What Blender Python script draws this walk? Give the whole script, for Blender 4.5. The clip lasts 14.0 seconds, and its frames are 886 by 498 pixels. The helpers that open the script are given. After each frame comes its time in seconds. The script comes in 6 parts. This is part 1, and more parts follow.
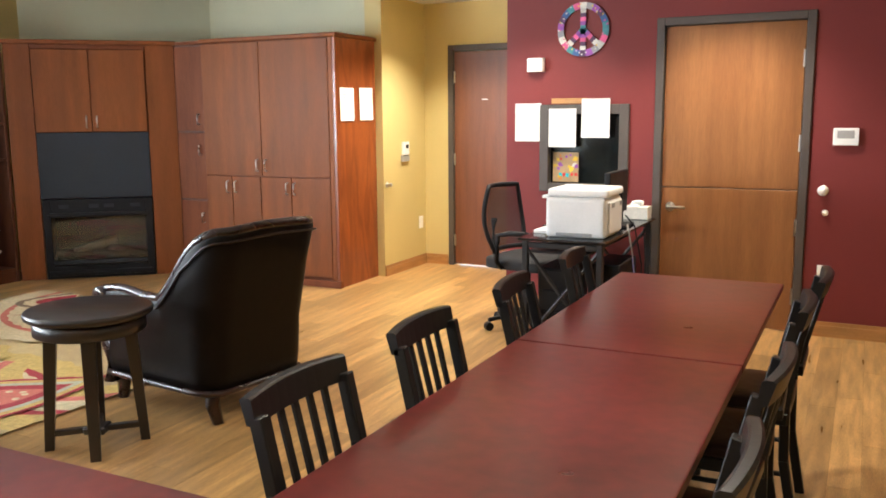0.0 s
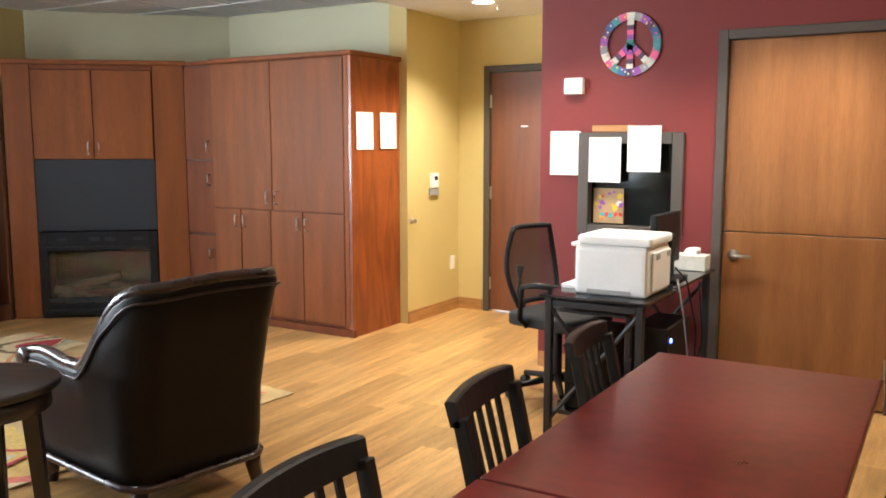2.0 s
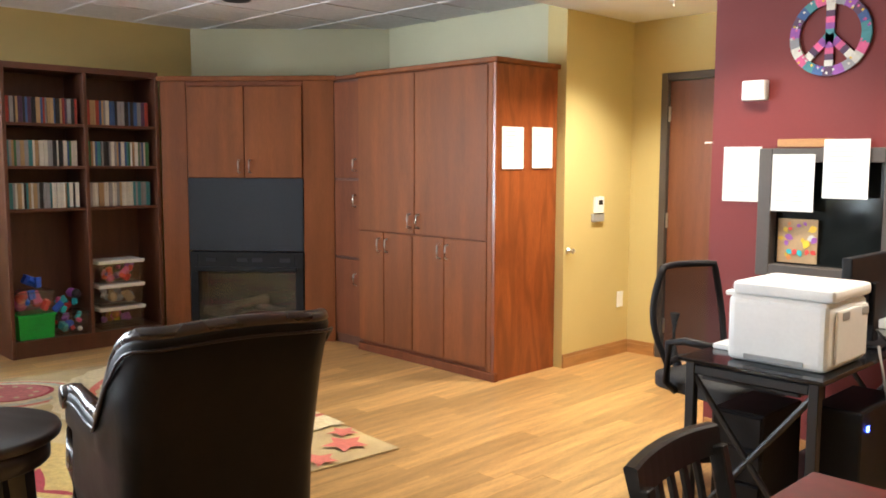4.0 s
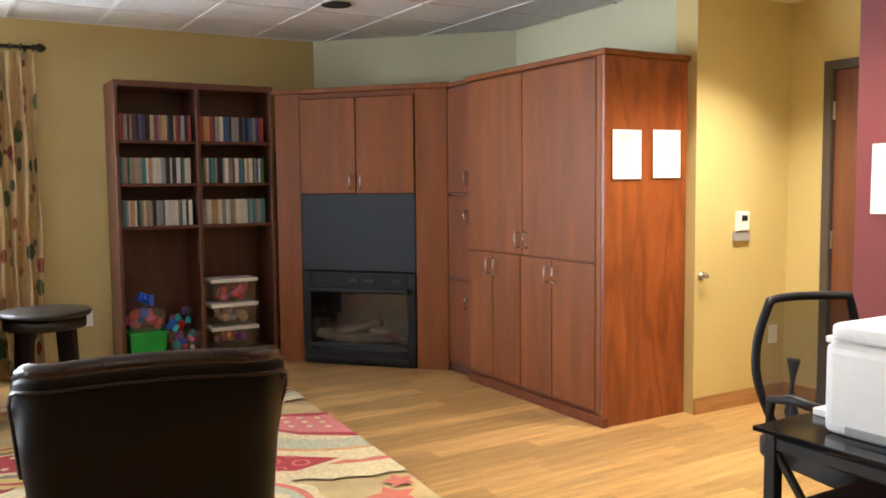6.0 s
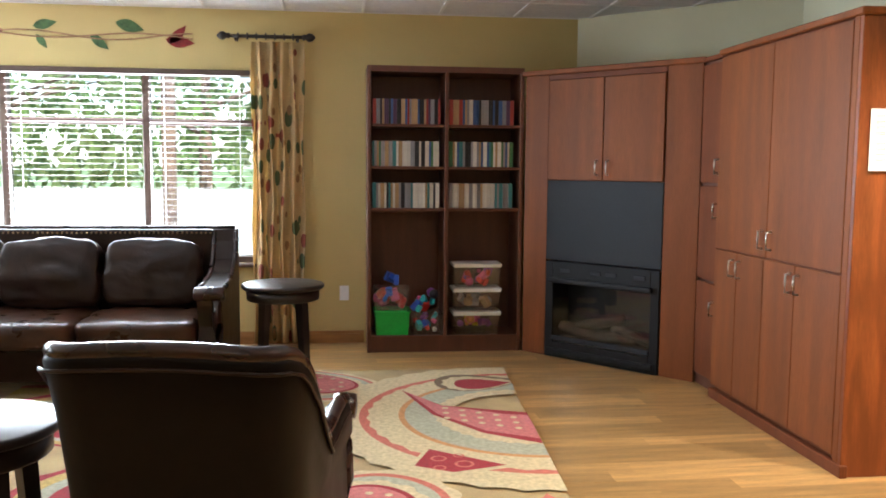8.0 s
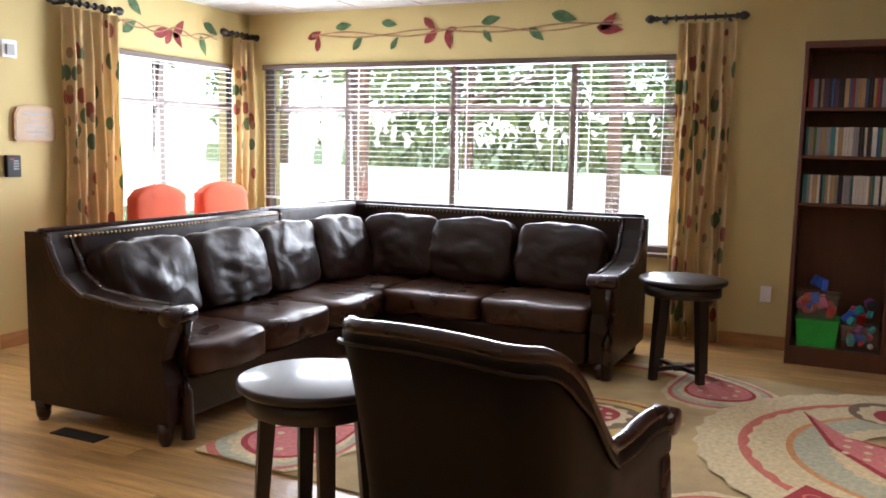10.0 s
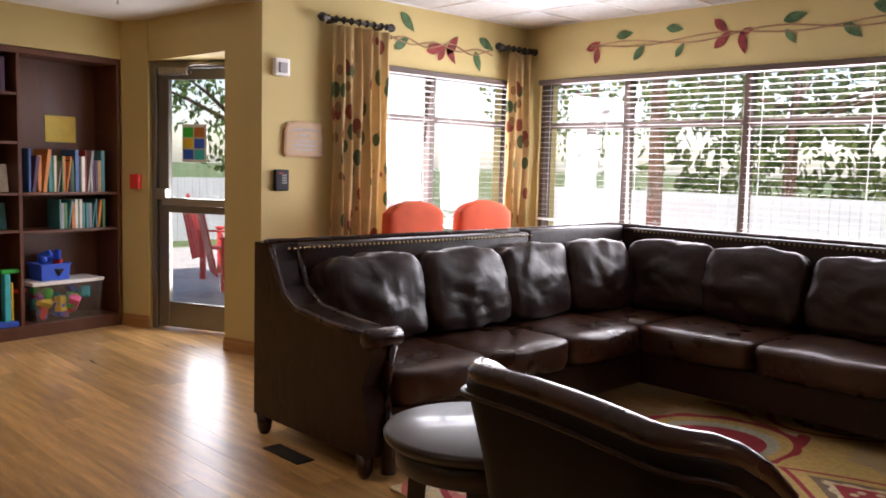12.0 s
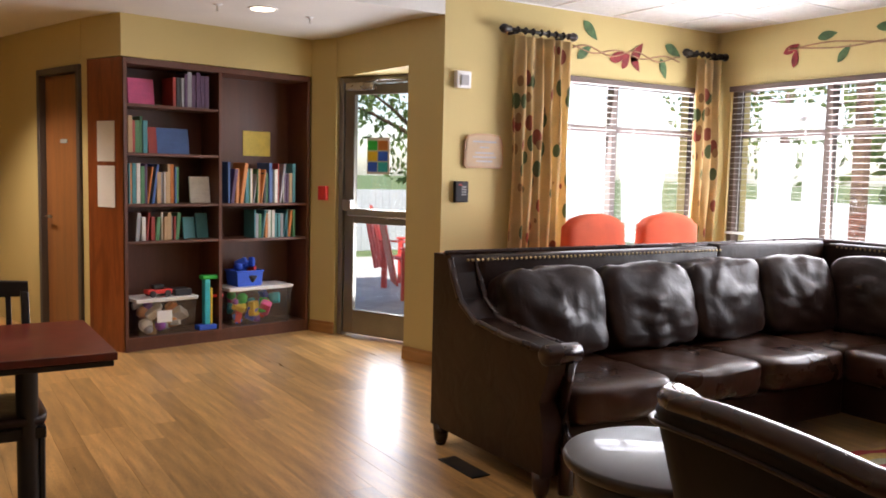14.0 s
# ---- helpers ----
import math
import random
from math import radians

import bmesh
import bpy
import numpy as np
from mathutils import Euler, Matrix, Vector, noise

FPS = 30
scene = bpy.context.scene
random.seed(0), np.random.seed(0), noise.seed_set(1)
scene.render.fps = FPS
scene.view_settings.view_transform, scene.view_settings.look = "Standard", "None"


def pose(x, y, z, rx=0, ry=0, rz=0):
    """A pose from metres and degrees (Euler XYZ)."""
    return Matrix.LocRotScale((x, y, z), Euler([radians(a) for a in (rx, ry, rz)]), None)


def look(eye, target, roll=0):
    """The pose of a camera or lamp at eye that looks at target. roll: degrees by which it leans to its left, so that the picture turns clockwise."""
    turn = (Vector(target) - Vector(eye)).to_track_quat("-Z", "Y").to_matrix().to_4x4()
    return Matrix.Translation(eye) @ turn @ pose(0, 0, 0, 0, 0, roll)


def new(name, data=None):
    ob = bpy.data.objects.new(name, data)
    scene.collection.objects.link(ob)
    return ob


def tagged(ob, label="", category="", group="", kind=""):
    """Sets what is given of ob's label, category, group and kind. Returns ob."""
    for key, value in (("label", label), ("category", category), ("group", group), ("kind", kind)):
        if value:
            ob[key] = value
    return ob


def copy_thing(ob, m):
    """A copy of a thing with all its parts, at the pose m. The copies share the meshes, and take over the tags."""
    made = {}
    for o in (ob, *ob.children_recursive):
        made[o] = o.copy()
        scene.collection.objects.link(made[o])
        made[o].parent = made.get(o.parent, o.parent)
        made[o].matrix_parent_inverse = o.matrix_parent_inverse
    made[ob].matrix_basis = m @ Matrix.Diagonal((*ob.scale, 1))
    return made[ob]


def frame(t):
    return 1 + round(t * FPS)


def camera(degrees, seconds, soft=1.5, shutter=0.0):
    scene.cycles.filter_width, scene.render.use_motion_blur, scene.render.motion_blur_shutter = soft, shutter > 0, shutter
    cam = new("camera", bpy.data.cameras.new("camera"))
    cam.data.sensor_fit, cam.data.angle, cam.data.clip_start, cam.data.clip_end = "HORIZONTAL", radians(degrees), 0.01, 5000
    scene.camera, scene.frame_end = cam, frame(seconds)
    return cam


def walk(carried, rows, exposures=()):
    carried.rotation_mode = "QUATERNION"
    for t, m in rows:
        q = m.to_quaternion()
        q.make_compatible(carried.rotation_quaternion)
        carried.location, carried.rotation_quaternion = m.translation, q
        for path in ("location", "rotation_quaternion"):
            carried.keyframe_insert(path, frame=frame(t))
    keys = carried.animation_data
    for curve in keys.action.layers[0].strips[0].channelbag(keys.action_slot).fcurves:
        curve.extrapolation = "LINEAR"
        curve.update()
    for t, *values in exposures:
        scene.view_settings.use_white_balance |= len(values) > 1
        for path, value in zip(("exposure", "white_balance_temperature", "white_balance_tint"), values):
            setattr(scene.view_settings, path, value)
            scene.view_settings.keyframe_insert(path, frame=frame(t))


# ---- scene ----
cam = camera(54.8, 14.0, soft=1.8)
PATH = [
    (0, (-0.087, 1.769, 1.484), (-0.963, 3.54, 1.173), -0.4),
    (0.5, (-0.127, 1.967, 1.483), (-0.985, 3.747, 1.179), -0.3),
    (1, (-0.169, 2.189, 1.479), (-1.039, 3.968, 1.196), -0.1),
    (1.5, (-0.187, 2.466, 1.485), (-1.118, 4.217, 1.223), -0.0),
    (2, (-0.216, 2.727, 1.49), (-1.236, 4.429, 1.242), 0.0),
    (2.5, (-0.224, 3.008, 1.458), (-1.351, 4.644, 1.23), 0.3),
    (3, (-0.246, 3.216, 1.466), (-1.471, 4.782, 1.245), 0.2),
    (3.5, (-0.248, 3.455, 1.467), (-1.578, 4.934, 1.259), 0.2),
    (4, (-0.3, 3.677, 1.469), (-1.722, 5.069, 1.27), 0.2),
    (6.5, (-0.39, 4.886, 1.396), (-2.182, 5.765, 1.258), -0.3),
    (7, (-0.377, 5.125, 1.384), (-2.239, 5.842, 1.247), 0.1),
    (7.5, (-0.395, 5.325, 1.45), (-2.321, 5.837, 1.279), -0.0),
    (8, (-0.455, 5.565, 1.434), (-2.432, 5.799, 1.244), 0.5),
    (8.5, (-0.465, 5.71, 1.44), (-2.46, 5.6565, 1.227), 0.7),
    (9, (-0.464, 5.867, 1.468), (-2.419, 5.513, 1.235), 0.6),
    (11.5, (-1.324, 6.121, 1.413), (-2.805, 4.794, 1.204), 1.9),
    (12, (-1.427, 6.086, 1.389), (-2.798, 4.643, 1.196), 1.5),
    (12.5, (-1.48, 6.035, 1.375), (-2.763, 4.511, 1.191), 1.3),
    (13, (-1.493, 5.987, 1.384), (-2.698, 4.402, 1.201), 1.2),
    (13.5, (-1.496, 5.999, 1.385), (-2.62, 4.354, 1.204), 1.3),
    (14, (-1.465, 6.015, 1.384), (-2.512, 4.319, 1.209), 1.3),
]
EXPOSE = [(0, 1.88, 5950, 8), (4.0, 1.86, 5950, 8), (6.5, 1.82, 5950, 8), (9.0, 1.75, 5750, 10), (11.3, 0.58, 6500, 23), (12.5, 0.62, 6550, 24), (14.0, 0.86, 6500, 21)]
walk(cam, [(t, look(eye, target, roll)) for t, eye, target, roll in PATH], EXPOSE)

# ---- world and lights ----
world = bpy.data.worlds.new("world")
scene.world = world
world.use_nodes = True
wn = world.node_tree.nodes
sky = wn.new("ShaderNodeTexSky")
sky.sky_type = "NISHITA"
sky.sun_disc = False
sky.sun_elevation, sky.sun_rotation = radians(52), radians(55)
world.node_tree.links.new(sky.outputs[0], wn["Background"].inputs[0])
wn["Background"].inputs[1].default_value = 0.15


def lamp(name, kind, place, target, energy, color, angle=0.01, shape="RECTANGLE", size=1.0, size_y=1.0, spot_size=2.0, spot_blend=0.7, shadow_soft_size=0.06):
    d = bpy.data.lights.new(name, kind)
    d.energy, d.color = energy, color
    if kind == "SUN":
        d.angle = angle
    if kind == "AREA":
        d.shape, d.size, d.size_y = shape, size, size_y
    if kind == "SPOT":
        d.spot_size, d.spot_blend, d.shadow_soft_size = spot_size, spot_blend, shadow_soft_size
    ob = new(name, d)
    ob.matrix_world = look(place, target)
    return ob


def aim_sun():
    az, el = radians(55), radians(52)
    d = Vector((math.sin(az) * math.cos(el), math.cos(az) * math.cos(el), math.sin(el)))
    lamp("sun", "SUN", d * 30, (0, 0, 0), 5.0, (1, 0.94, 0.86), angle=radians(0.6))


aim_sun()
DAY = (0.93, 0.97, 1.0)
lamp("window_light", "AREA", (-7.46, 3.0, 1.45), (0, 3.0, 1.0), 165, DAY, shape="RECTANGLE", size=3.5, size_y=1.4)
lamp("window_light", "AREA", (-6.42, 0.76, 1.45), (-6.42, 5, 1.0), 50, DAY, shape="RECTANGLE", size=1.4, size_y=1.4)
lamp("door_light", "AREA", (-4.80, -0.18, 1.15), (-0.3, 1.9, 0.6), 20, DAY, shape="RECTANGLE", size=0.6, size_y=1.7)
WARM = (1.0, 0.86, 0.67)
SPOTS = [(-0.95, 7.25, 2.5, 78), (-2.2, 7.2, 2.5, 58), (-3.35, 8.55, 2.5, 95), (-3.3, 7.7, 2.58, 95), (-0.6, 4.6, 2.5, 68), (-0.6, 2.4, 2.5, 68),
         (-3.53, 0.24, 2.46, 15), (-1.6, -1.2, 2.46, 165), (-2.4, 1.9, 2.5, 50)]

# ---- materials ----


def mat(name, color, rough=0.5, metal=0.0, vary=0.12, scale=6.0, bump=0.1, bump_scale=60.0, stretch=(1, 1, 1), color2=None, emit=None, spec=0.5, coat=0.0, island=False, objrand=0.0):
    m = bpy.data.materials.new(name)
    m.use_nodes = True
    nt = m.node_tree
    n, l = nt.nodes, nt.links
    p = n["Principled BSDF"]
    p.inputs["Roughness"].default_value = rough
    p.inputs["Metallic"].default_value = metal
    p.inputs["Specular IOR Level"].default_value = spec
    p.inputs["Coat Weight"].default_value = coat
    tc = n.new("ShaderNodeTexCoord")
    mp = n.new("ShaderNodeMapping")
    mp.inputs["Scale"].default_value = stretch
    l.new(tc.outputs["Object"], mp.inputs["Vector"])
    n1 = n.new("ShaderNodeTexNoise")
    n1.inputs["Scale"].default_value, n1.inputs["Detail"].default_value = scale, 6
    n2 = n.new("ShaderNodeTexNoise")
    n2.inputs["Scale"].default_value, n2.inputs["Detail"].default_value = bump_scale, 4
    l.new(mp.outputs[0], n1.inputs["Vector"])
    l.new(mp.outputs[0], n2.inputs["Vector"])
    c2 = color2 or tuple(max(0, c * (1 - 2.2 * vary)) for c in color)
    c1 = tuple(min(1, c * (1 + vary)) for c in color)
    r = n.new("ShaderNodeValToRGB")
    r.color_ramp.elements[0].position, r.color_ramp.elements[1].position = 0.32, 0.68
    r.color_ramp.elements[0].color, r.color_ramp.elements[1].color = (*c2, 1), (*c1, 1)
    mixf = n.new("ShaderNodeMath")
    mixf.operation = "MULTIPLY_ADD"
    l.new(n2.outputs["Fac"], mixf.inputs[0])
    mixf.inputs[1].default_value = 0.35
    add = n.new("ShaderNodeMath")
    add.operation = "MULTIPLY"
    add.inputs[1].default_value = 0.65
    l.new(n1.outputs["Fac"], add.inputs[0])
    l.new(add.outputs[0], mixf.inputs[2])
    l.new(mixf.outputs[0], r.inputs[0])
    col = r.outputs[0]
    if island or objrand:
        hs = n.new("ShaderNodeHueSaturation")
        src = n.new("ShaderNodeNewGeometry").outputs["Random Per Island"] if island else n.new("ShaderNodeObjectInfo").outputs["Random"]
        mr = n.new("ShaderNodeMapRange")
        w = objrand or 0.3
        mr.inputs[3].default_value, mr.inputs[4].default_value = 1 - w, 1 + w
        l.new(src, mr.inputs[0])
        l.new(mr.outputs[0], hs.inputs["Value"])
        l.new(col, hs.inputs["Color"])
        col = hs.outputs[0]
    l.new(col, p.inputs["Base Color"])
    rr = n.new("ShaderNodeMapRange")
    rr.inputs[3].default_value, rr.inputs[4].default_value = max(0, rough - 0.08), min(1, rough + 0.1)
    l.new(n1.outputs["Fac"], rr.inputs[0])
    l.new(rr.outputs[0], p.inputs["Roughness"])
    if bump:
        b = n.new("ShaderNodeBump")
        b.inputs["Strength"].default_value, b.inputs["Distance"].default_value = bump, 0.003
        l.new(n2.outputs["Fac"], b.inputs["Height"])
        l.new(b.outputs[0], p.inputs["Normal"])
    if emit:
        p.inputs["Emission Color"].default_value = (*emit[0], 1)
        p.inputs["Emission Strength"].default_value = emit[1]
    return m


YELLOW = mat("yellow_paint", (0.58, 0.465, 0.195), 0.7, vary=0.04, scale=1.5, bump=0.15, bump_scale=180)
PALE = mat("pale_green_paint", (0.60, 0.58, 0.40), 0.75, vary=0.03, scale=1.5, bump=0.15, bump_scale=180)
RED = mat("red_paint", (0.17, 0.0185, 0.0175), 0.6, vary=0.05, scale=1.5, bump=0.15, bump_scale=180)
CEIL = mat("ceiling_paint", (0.75, 0.74, 0.70), 0.85, vary=0.03, scale=2, bump=0.1)
TILE = mat("ceiling_tile", (0.72, 0.72, 0.72), 0.9, vary=0.06, scale=30, bump=0.5, bump_scale=160)
GRID = mat("ceiling_grid", (0.8, 0.8, 0.8), 0.5, vary=0.02)
OAK = mat("oak_plank", (0.50, 0.295, 0.11), 0.30, vary=0.24, scale=3, bump=0.05, bump_scale=40, stretch=(8, 0.8, 4), coat=0.06, objrand=0.24)
OAKI = mat("oak_plank_rest", (0.50, 0.295, 0.11), 0.30, vary=0.24, scale=3, bump=0.05, bump_scale=40, stretch=(8, 0.8, 4), coat=0.06, island=True, objrand=0.24)
SEAM = mat("floor_seam", (0.30, 0.15, 0.06), 0.6)
TRIM = mat("oak_trim", (0.42, 0.21, 0.07), 0.4, vary=0.15, scale=4, stretch=(1, 1, 6), bump=0.05)
CHERRY = mat("cherry_veneer", (0.225, 0.070, 0.019), 0.5, vary=0.16, scale=2.2, stretch=(5, 5, 0.5), bump=0.06, bump_scale=30, spec=0.2)
CHERRY_D = mat("cherry_dark", (0.17, 0.05, 0.018), 0.5, spec=0.2, vary=0.15, scale=2.2, stretch=(5, 5, 0.5), bump=0.05, bump_scale=30)
CHERRY_O = mat("cherry_oak_side", (0.29, 0.075, 0.016), 0.36, color2=(0.16, 0.036, 0.008), scale=2.6, stretch=(4, 4, 0.6), bump=0.08, bump_scale=26, coat=0.15)
SHELFB = mat("shelf_brown", (0.12, 0.042, 0.022), 0.45, vary=0.15, scale=3, stretch=(5, 5, 0.6))
DOORW = mat("door_veneer", (0.29, 0.12, 0.04), 0.36, vary=0.14, scale=2.4, stretch=(6, 6, 0.5), bump=0.05, bump_scale=30, coat=0.1)
DOORD = mat("door_veneer_dark", (0.17, 0.06, 0.025), 0.36, vary=0.14, scale=2.4, stretch=(6, 6, 0.5), bump=0.05, bump_scale=30)
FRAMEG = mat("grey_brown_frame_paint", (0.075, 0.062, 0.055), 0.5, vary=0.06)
BLACK = mat("black_metal", (0.012, 0.012, 0.014), 0.45, vary=0.1)
CHAIRB = mat("black_chair_lacquer", (0.008, 0.0075, 0.0075), 0.38, vary=0.15, bump=0.05, spec=0.35)
PLASB = mat("black_plastic", (0.010, 0.010, 0.012), 0.5, bump=0.1, spec=0.25)
MESHB = mat("black_mesh_fabric", (0.02, 0.02, 0.022), 0.8, bump=0.5, bump_scale=300)
SLATE = mat("slate_panel", (0.015, 0.019, 0.026), 0.7, vary=0.12, scale=3)
WHITE = mat("white_plastic", (0.86, 0.86, 0.85), 0.4, vary=0.03, bump=0.02)
GREYP = mat("grey_plastic", (0.35, 0.35, 0.35), 0.45, vary=0.05)
PAPER = mat("paper", (0.80, 0.80, 0.78), 0.8, vary=0.03, scale=3)
INK = mat("grey_ink", (0.45, 0.45, 0.47), 0.8)
STEEL = mat("brushed_steel", (0.6, 0.58, 0.55), 0.28, metal=1.0, vary=0.05)
ALUM = mat("bronze_aluminium", (0.28, 0.26, 0.23), 0.35, metal=0.8, vary=0.06)
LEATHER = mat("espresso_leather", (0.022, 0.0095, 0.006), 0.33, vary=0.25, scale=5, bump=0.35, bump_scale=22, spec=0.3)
# Armchair shell: shade on its back is put into this near-black colour.
LEATHER_SHADED = mat("shaded_leather", (0.0065, 0.004, 0.003), 0.46, vary=0.25, scale=5, bump=0.2, bump_scale=26, spec=0.16)
# Upward-facing seats: light falling on them is put into this browner colour.
LEATHER_LIT = mat("lit_brown_leather_seat", (0.055, 0.023, 0.012), 0.28, vary=0.28, scale=4, bump=0.35, bump_scale=18, spec=0.45)
WOODX = mat("espresso_wood", (0.028, 0.009, 0.006), 0.27, vary=0.2, bump=0.03, coat=0.15)
TABLED = mat("dark_table_wood", (0.018, 0.012, 0.010), 0.36, vary=0.12, scale=3, stretch=(1, 5, 1), bump=0.02, coat=0.2)
MAHOG = mat("mahogany_laminate", (0.115, 0.014, 0.011), 0.29, vary=0.3, scale=1.6, bump=0.03, bump_scale=20)
NAIL = mat("brass_nail", (0.35, 0.24, 0.12), 0.3, metal=1.0)
ORANGE = mat("orange_fabric", (0.72, 0.13, 0.05), 0.8, vary=0.08, bump=0.4, bump_scale=200)
REDP = mat("red_patio_paint", (0.6, 0.05, 0.04), 0.5)
BLIND = mat("cream_blind", (0.8, 0.79, 0.76), 0.5, vary=0.03)
WINF = mat("brown_window_frame", (0.09, 0.055, 0.04), 0.45, vary=0.06)
ROD = mat("dark_bronze_rod", (0.02, 0.014, 0.011), 0.4)
# Paler copy of the leaf green, with strong sunlight put into its colour.
WOODL = mat("sunlit_wood_leaf", (0.19, 0.25, 0.09), 0.6, vary=0.15, scale=2, island=True, objrand=0.22)
GRASS = mat("lawn", (0.12, 0.18, 0.06), 0.9, vary=0.3, scale=3, bump=0.8, bump_scale=40)
CONC = mat("concrete", (0.5, 0.48, 0.44), 0.85, vary=0.12)
LEAF = mat("leaf_green", (0.12, 0.20, 0.05), 0.6, vary=0.3, scale=2, island=True, objrand=0.4)
BARK = mat("bark", (0.12, 0.07, 0.045), 0.9, vary=0.3, bump=0.8, bump_scale=12)
FENCE = mat("pale_fence_paint", (0.55, 0.57, 0.58), 0.7, vary=0.06)
SIDING = mat("blue_grey_siding", (0.12, 0.15, 0.2), 0.7, vary=0.06)
LAMPE = mat("lamp_glow", (0.9, 0.8, 0.6), 0.5, emit=((1, 0.82, 0.58), 6.0))
LOG = mat("fake_log", (0.06, 0.036, 0.022), 0.8, vary=0.4, scale=12, bump=0.8)
MURG = mat("mural_green", (0.08, 0.16, 0.06), 0.75, vary=0.3, scale=14)
MURR = mat("mural_red", (0.28, 0.03, 0.03), 0.75, vary=0.3, scale=14)
MURS = mat("mural_stem", (0.42, 0.24, 0.13), 0.75, vary=0.2)
PALETTE = {k: mat(k, c, 0.5, vary=0.1, scale=10, bump=0.03, objrand=0.12) for k, c in dict(
    book_red=(0.35, 0.04, 0.03), book_blue=(0.05, 0.12, 0.32), book_green=(0.06, 0.2, 0.08), book_white=(0.7, 0.68, 0.62), book_black=(0.02, 0.02, 0.025),
    book_tan=(0.45, 0.3, 0.15), book_teal=(0.06, 0.25, 0.28), book_grey=(0.3, 0.3, 0.32), book_purple=(0.09, 0.04, 0.10), book_orange=(0.6, 0.22, 0.05), book_yellow=(0.75, 0.55, 0.06),
    toy_red=(0.7, 0.04, 0.03), toy_blue=(0.03, 0.12, 0.7), toy_green=(0.02, 0.5, 0.06), toy_yellow=(0.8, 0.55, 0.03), toy_pink=(0.75, 0.12, 0.3), toy_purple=(0.3, 0.08, 0.4), toy_teal=(0.03, 0.45, 0.5)).items()}


def glass_mat(name, tint, rough=0.02, clear=0.85):
    m = bpy.data.materials.new(name)
    m.use_nodes = True
    n, l = m.node_tree.nodes, m.node_tree.links
    out = n["Material Output"]
    t = n.new("ShaderNodeBsdfTransparent")
    t.inputs[0].default_value = (*tint, 1)
    g = n.new("ShaderNodeBsdfGlossy")
    g.inputs["Roughness"].default_value = rough
    mx = n.new("ShaderNodeMixShader")
    mx.inputs[0].default_value = 1 - clear
    l.new(t.outputs[0], mx.inputs[1])
    l.new(g.outputs[0], mx.inputs[2])
    l.new(mx.outputs[0], out.inputs[0])
    return m


def add_grain(m, dark, scale=1.6, stretch=(1, 1, 0.16), amount=0.55):
    """Cathedral grain: warped growth rings mixed over the base colour."""
    n, l = m.node_tree.nodes, m.node_tree.links
    p = n["Principled BSDF"]
    base = p.inputs["Base Color"].links[0].from_socket
    tc = n.new("ShaderNodeTexCoord")
    oi = n.new("ShaderNodeObjectInfo")
    ad_ = n.new("ShaderNodeVectorMath")
    ad_.operation = "ADD"
    l.new(tc.outputs["Object"], ad_.inputs[0])
    cb = n.new("ShaderNodeCombineXYZ")
    mu_ = n.new("ShaderNodeMath")
    mu_.operation = "MULTIPLY"
    mu_.inputs[1].default_value = 7.0
    l.new(oi.outputs["Random"], mu_.inputs[0])
    for k in range(3):
        l.new(mu_.outputs[0], cb.inputs[k])
    l.new(cb.outputs[0], ad_.inputs[1])
    mp = n.new("ShaderNodeMapping")
    mp.inputs["Scale"].default_value = stretch
    l.new(ad_.outputs[0], mp.inputs[0])
    nz = n.new("ShaderNodeTexNoise")
    nz.inputs["Scale"].default_value, nz.inputs["Detail"].default_value = scale, 2
    l.new(mp.outputs[0], nz.inputs["Vector"])
    ml = n.new("ShaderNodeMath")
    ml.operation = "MULTIPLY"
    ml.inputs[1].default_value = 38.0
    l.new(nz.outputs["Fac"], ml.inputs[0])
    sn = n.new("ShaderNodeMath")
    sn.operation = "SINE"
    l.new(ml.outputs[0], sn.inputs[0])
    mr = n.new("ShaderNodeMapRange")
    mr.inputs[1].default_value, mr.inputs[2].default_value = -0.2, 1.0
    mr.inputs[3].default_value, mr.inputs[4].default_value = 0.0, amount
    l.new(sn.outputs[0], mr.inputs[0])
    mx = n.new("ShaderNodeMixRGB")
    mx.inputs[2].default_value = (*dark, 1)
    l.new(mr.outputs[0], mx.inputs[0])
    l.new(base, mx.inputs[1])
    l.new(mx.outputs[0], p.inputs["Base Color"])


def add_translucent(m, share):
    n, l = m.node_tree.nodes, m.node_tree.links
    p = n["Principled BSDF"]
    tr = n.new("ShaderNodeBsdfTranslucent")
    l.new(p.inputs["Base Color"].links[0].from_socket, tr.inputs[0])
    ms = n.new("ShaderNodeMixShader")
    ms.inputs[0].default_value = share
    l.new(p.outputs[0], ms.inputs[1])
    l.new(tr.outputs[0], ms.inputs[2])
    l.new(ms.outputs[0], n["Material Output"].inputs[0])


add_grain(CHERRY_O, (0.13, 0.026, 0.005), 5.0, (1, 1, 0.16), amount=0.55)
add_grain(CHERRY, (0.17, 0.055, 0.02), 1.3, (1, 1, 0.07), amount=0.35)
add_grain(DOORW, (0.20, 0.075, 0.025), 1.2, (1, 1, 0.06), amount=0.3)
for m_, sc, dist in ((LEATHER, 7.0, 0.013), (LEATHER_LIT, 6.0, 0.014)):
    for nd in m_.node_tree.nodes:
        if nd.type == "BUMP":
            nd.inputs["Distance"].default_value = dist
            nd.inputs["Strength"].default_value = 0.38
    tex = [nd for nd in m_.node_tree.nodes if nd.type == "TEX_NOISE"]
    tex[1].inputs["Scale"].default_value = sc
    tex[1].inputs["Detail"].default_value = 5
    tex[1].inputs["Distortion"].default_value = 0.9
add_translucent(LEAF, 0.5)
add_translucent(WOODL, 0.65)
add_translucent(BLIND, 0.8)
add_translucent(ORANGE, 0.3)
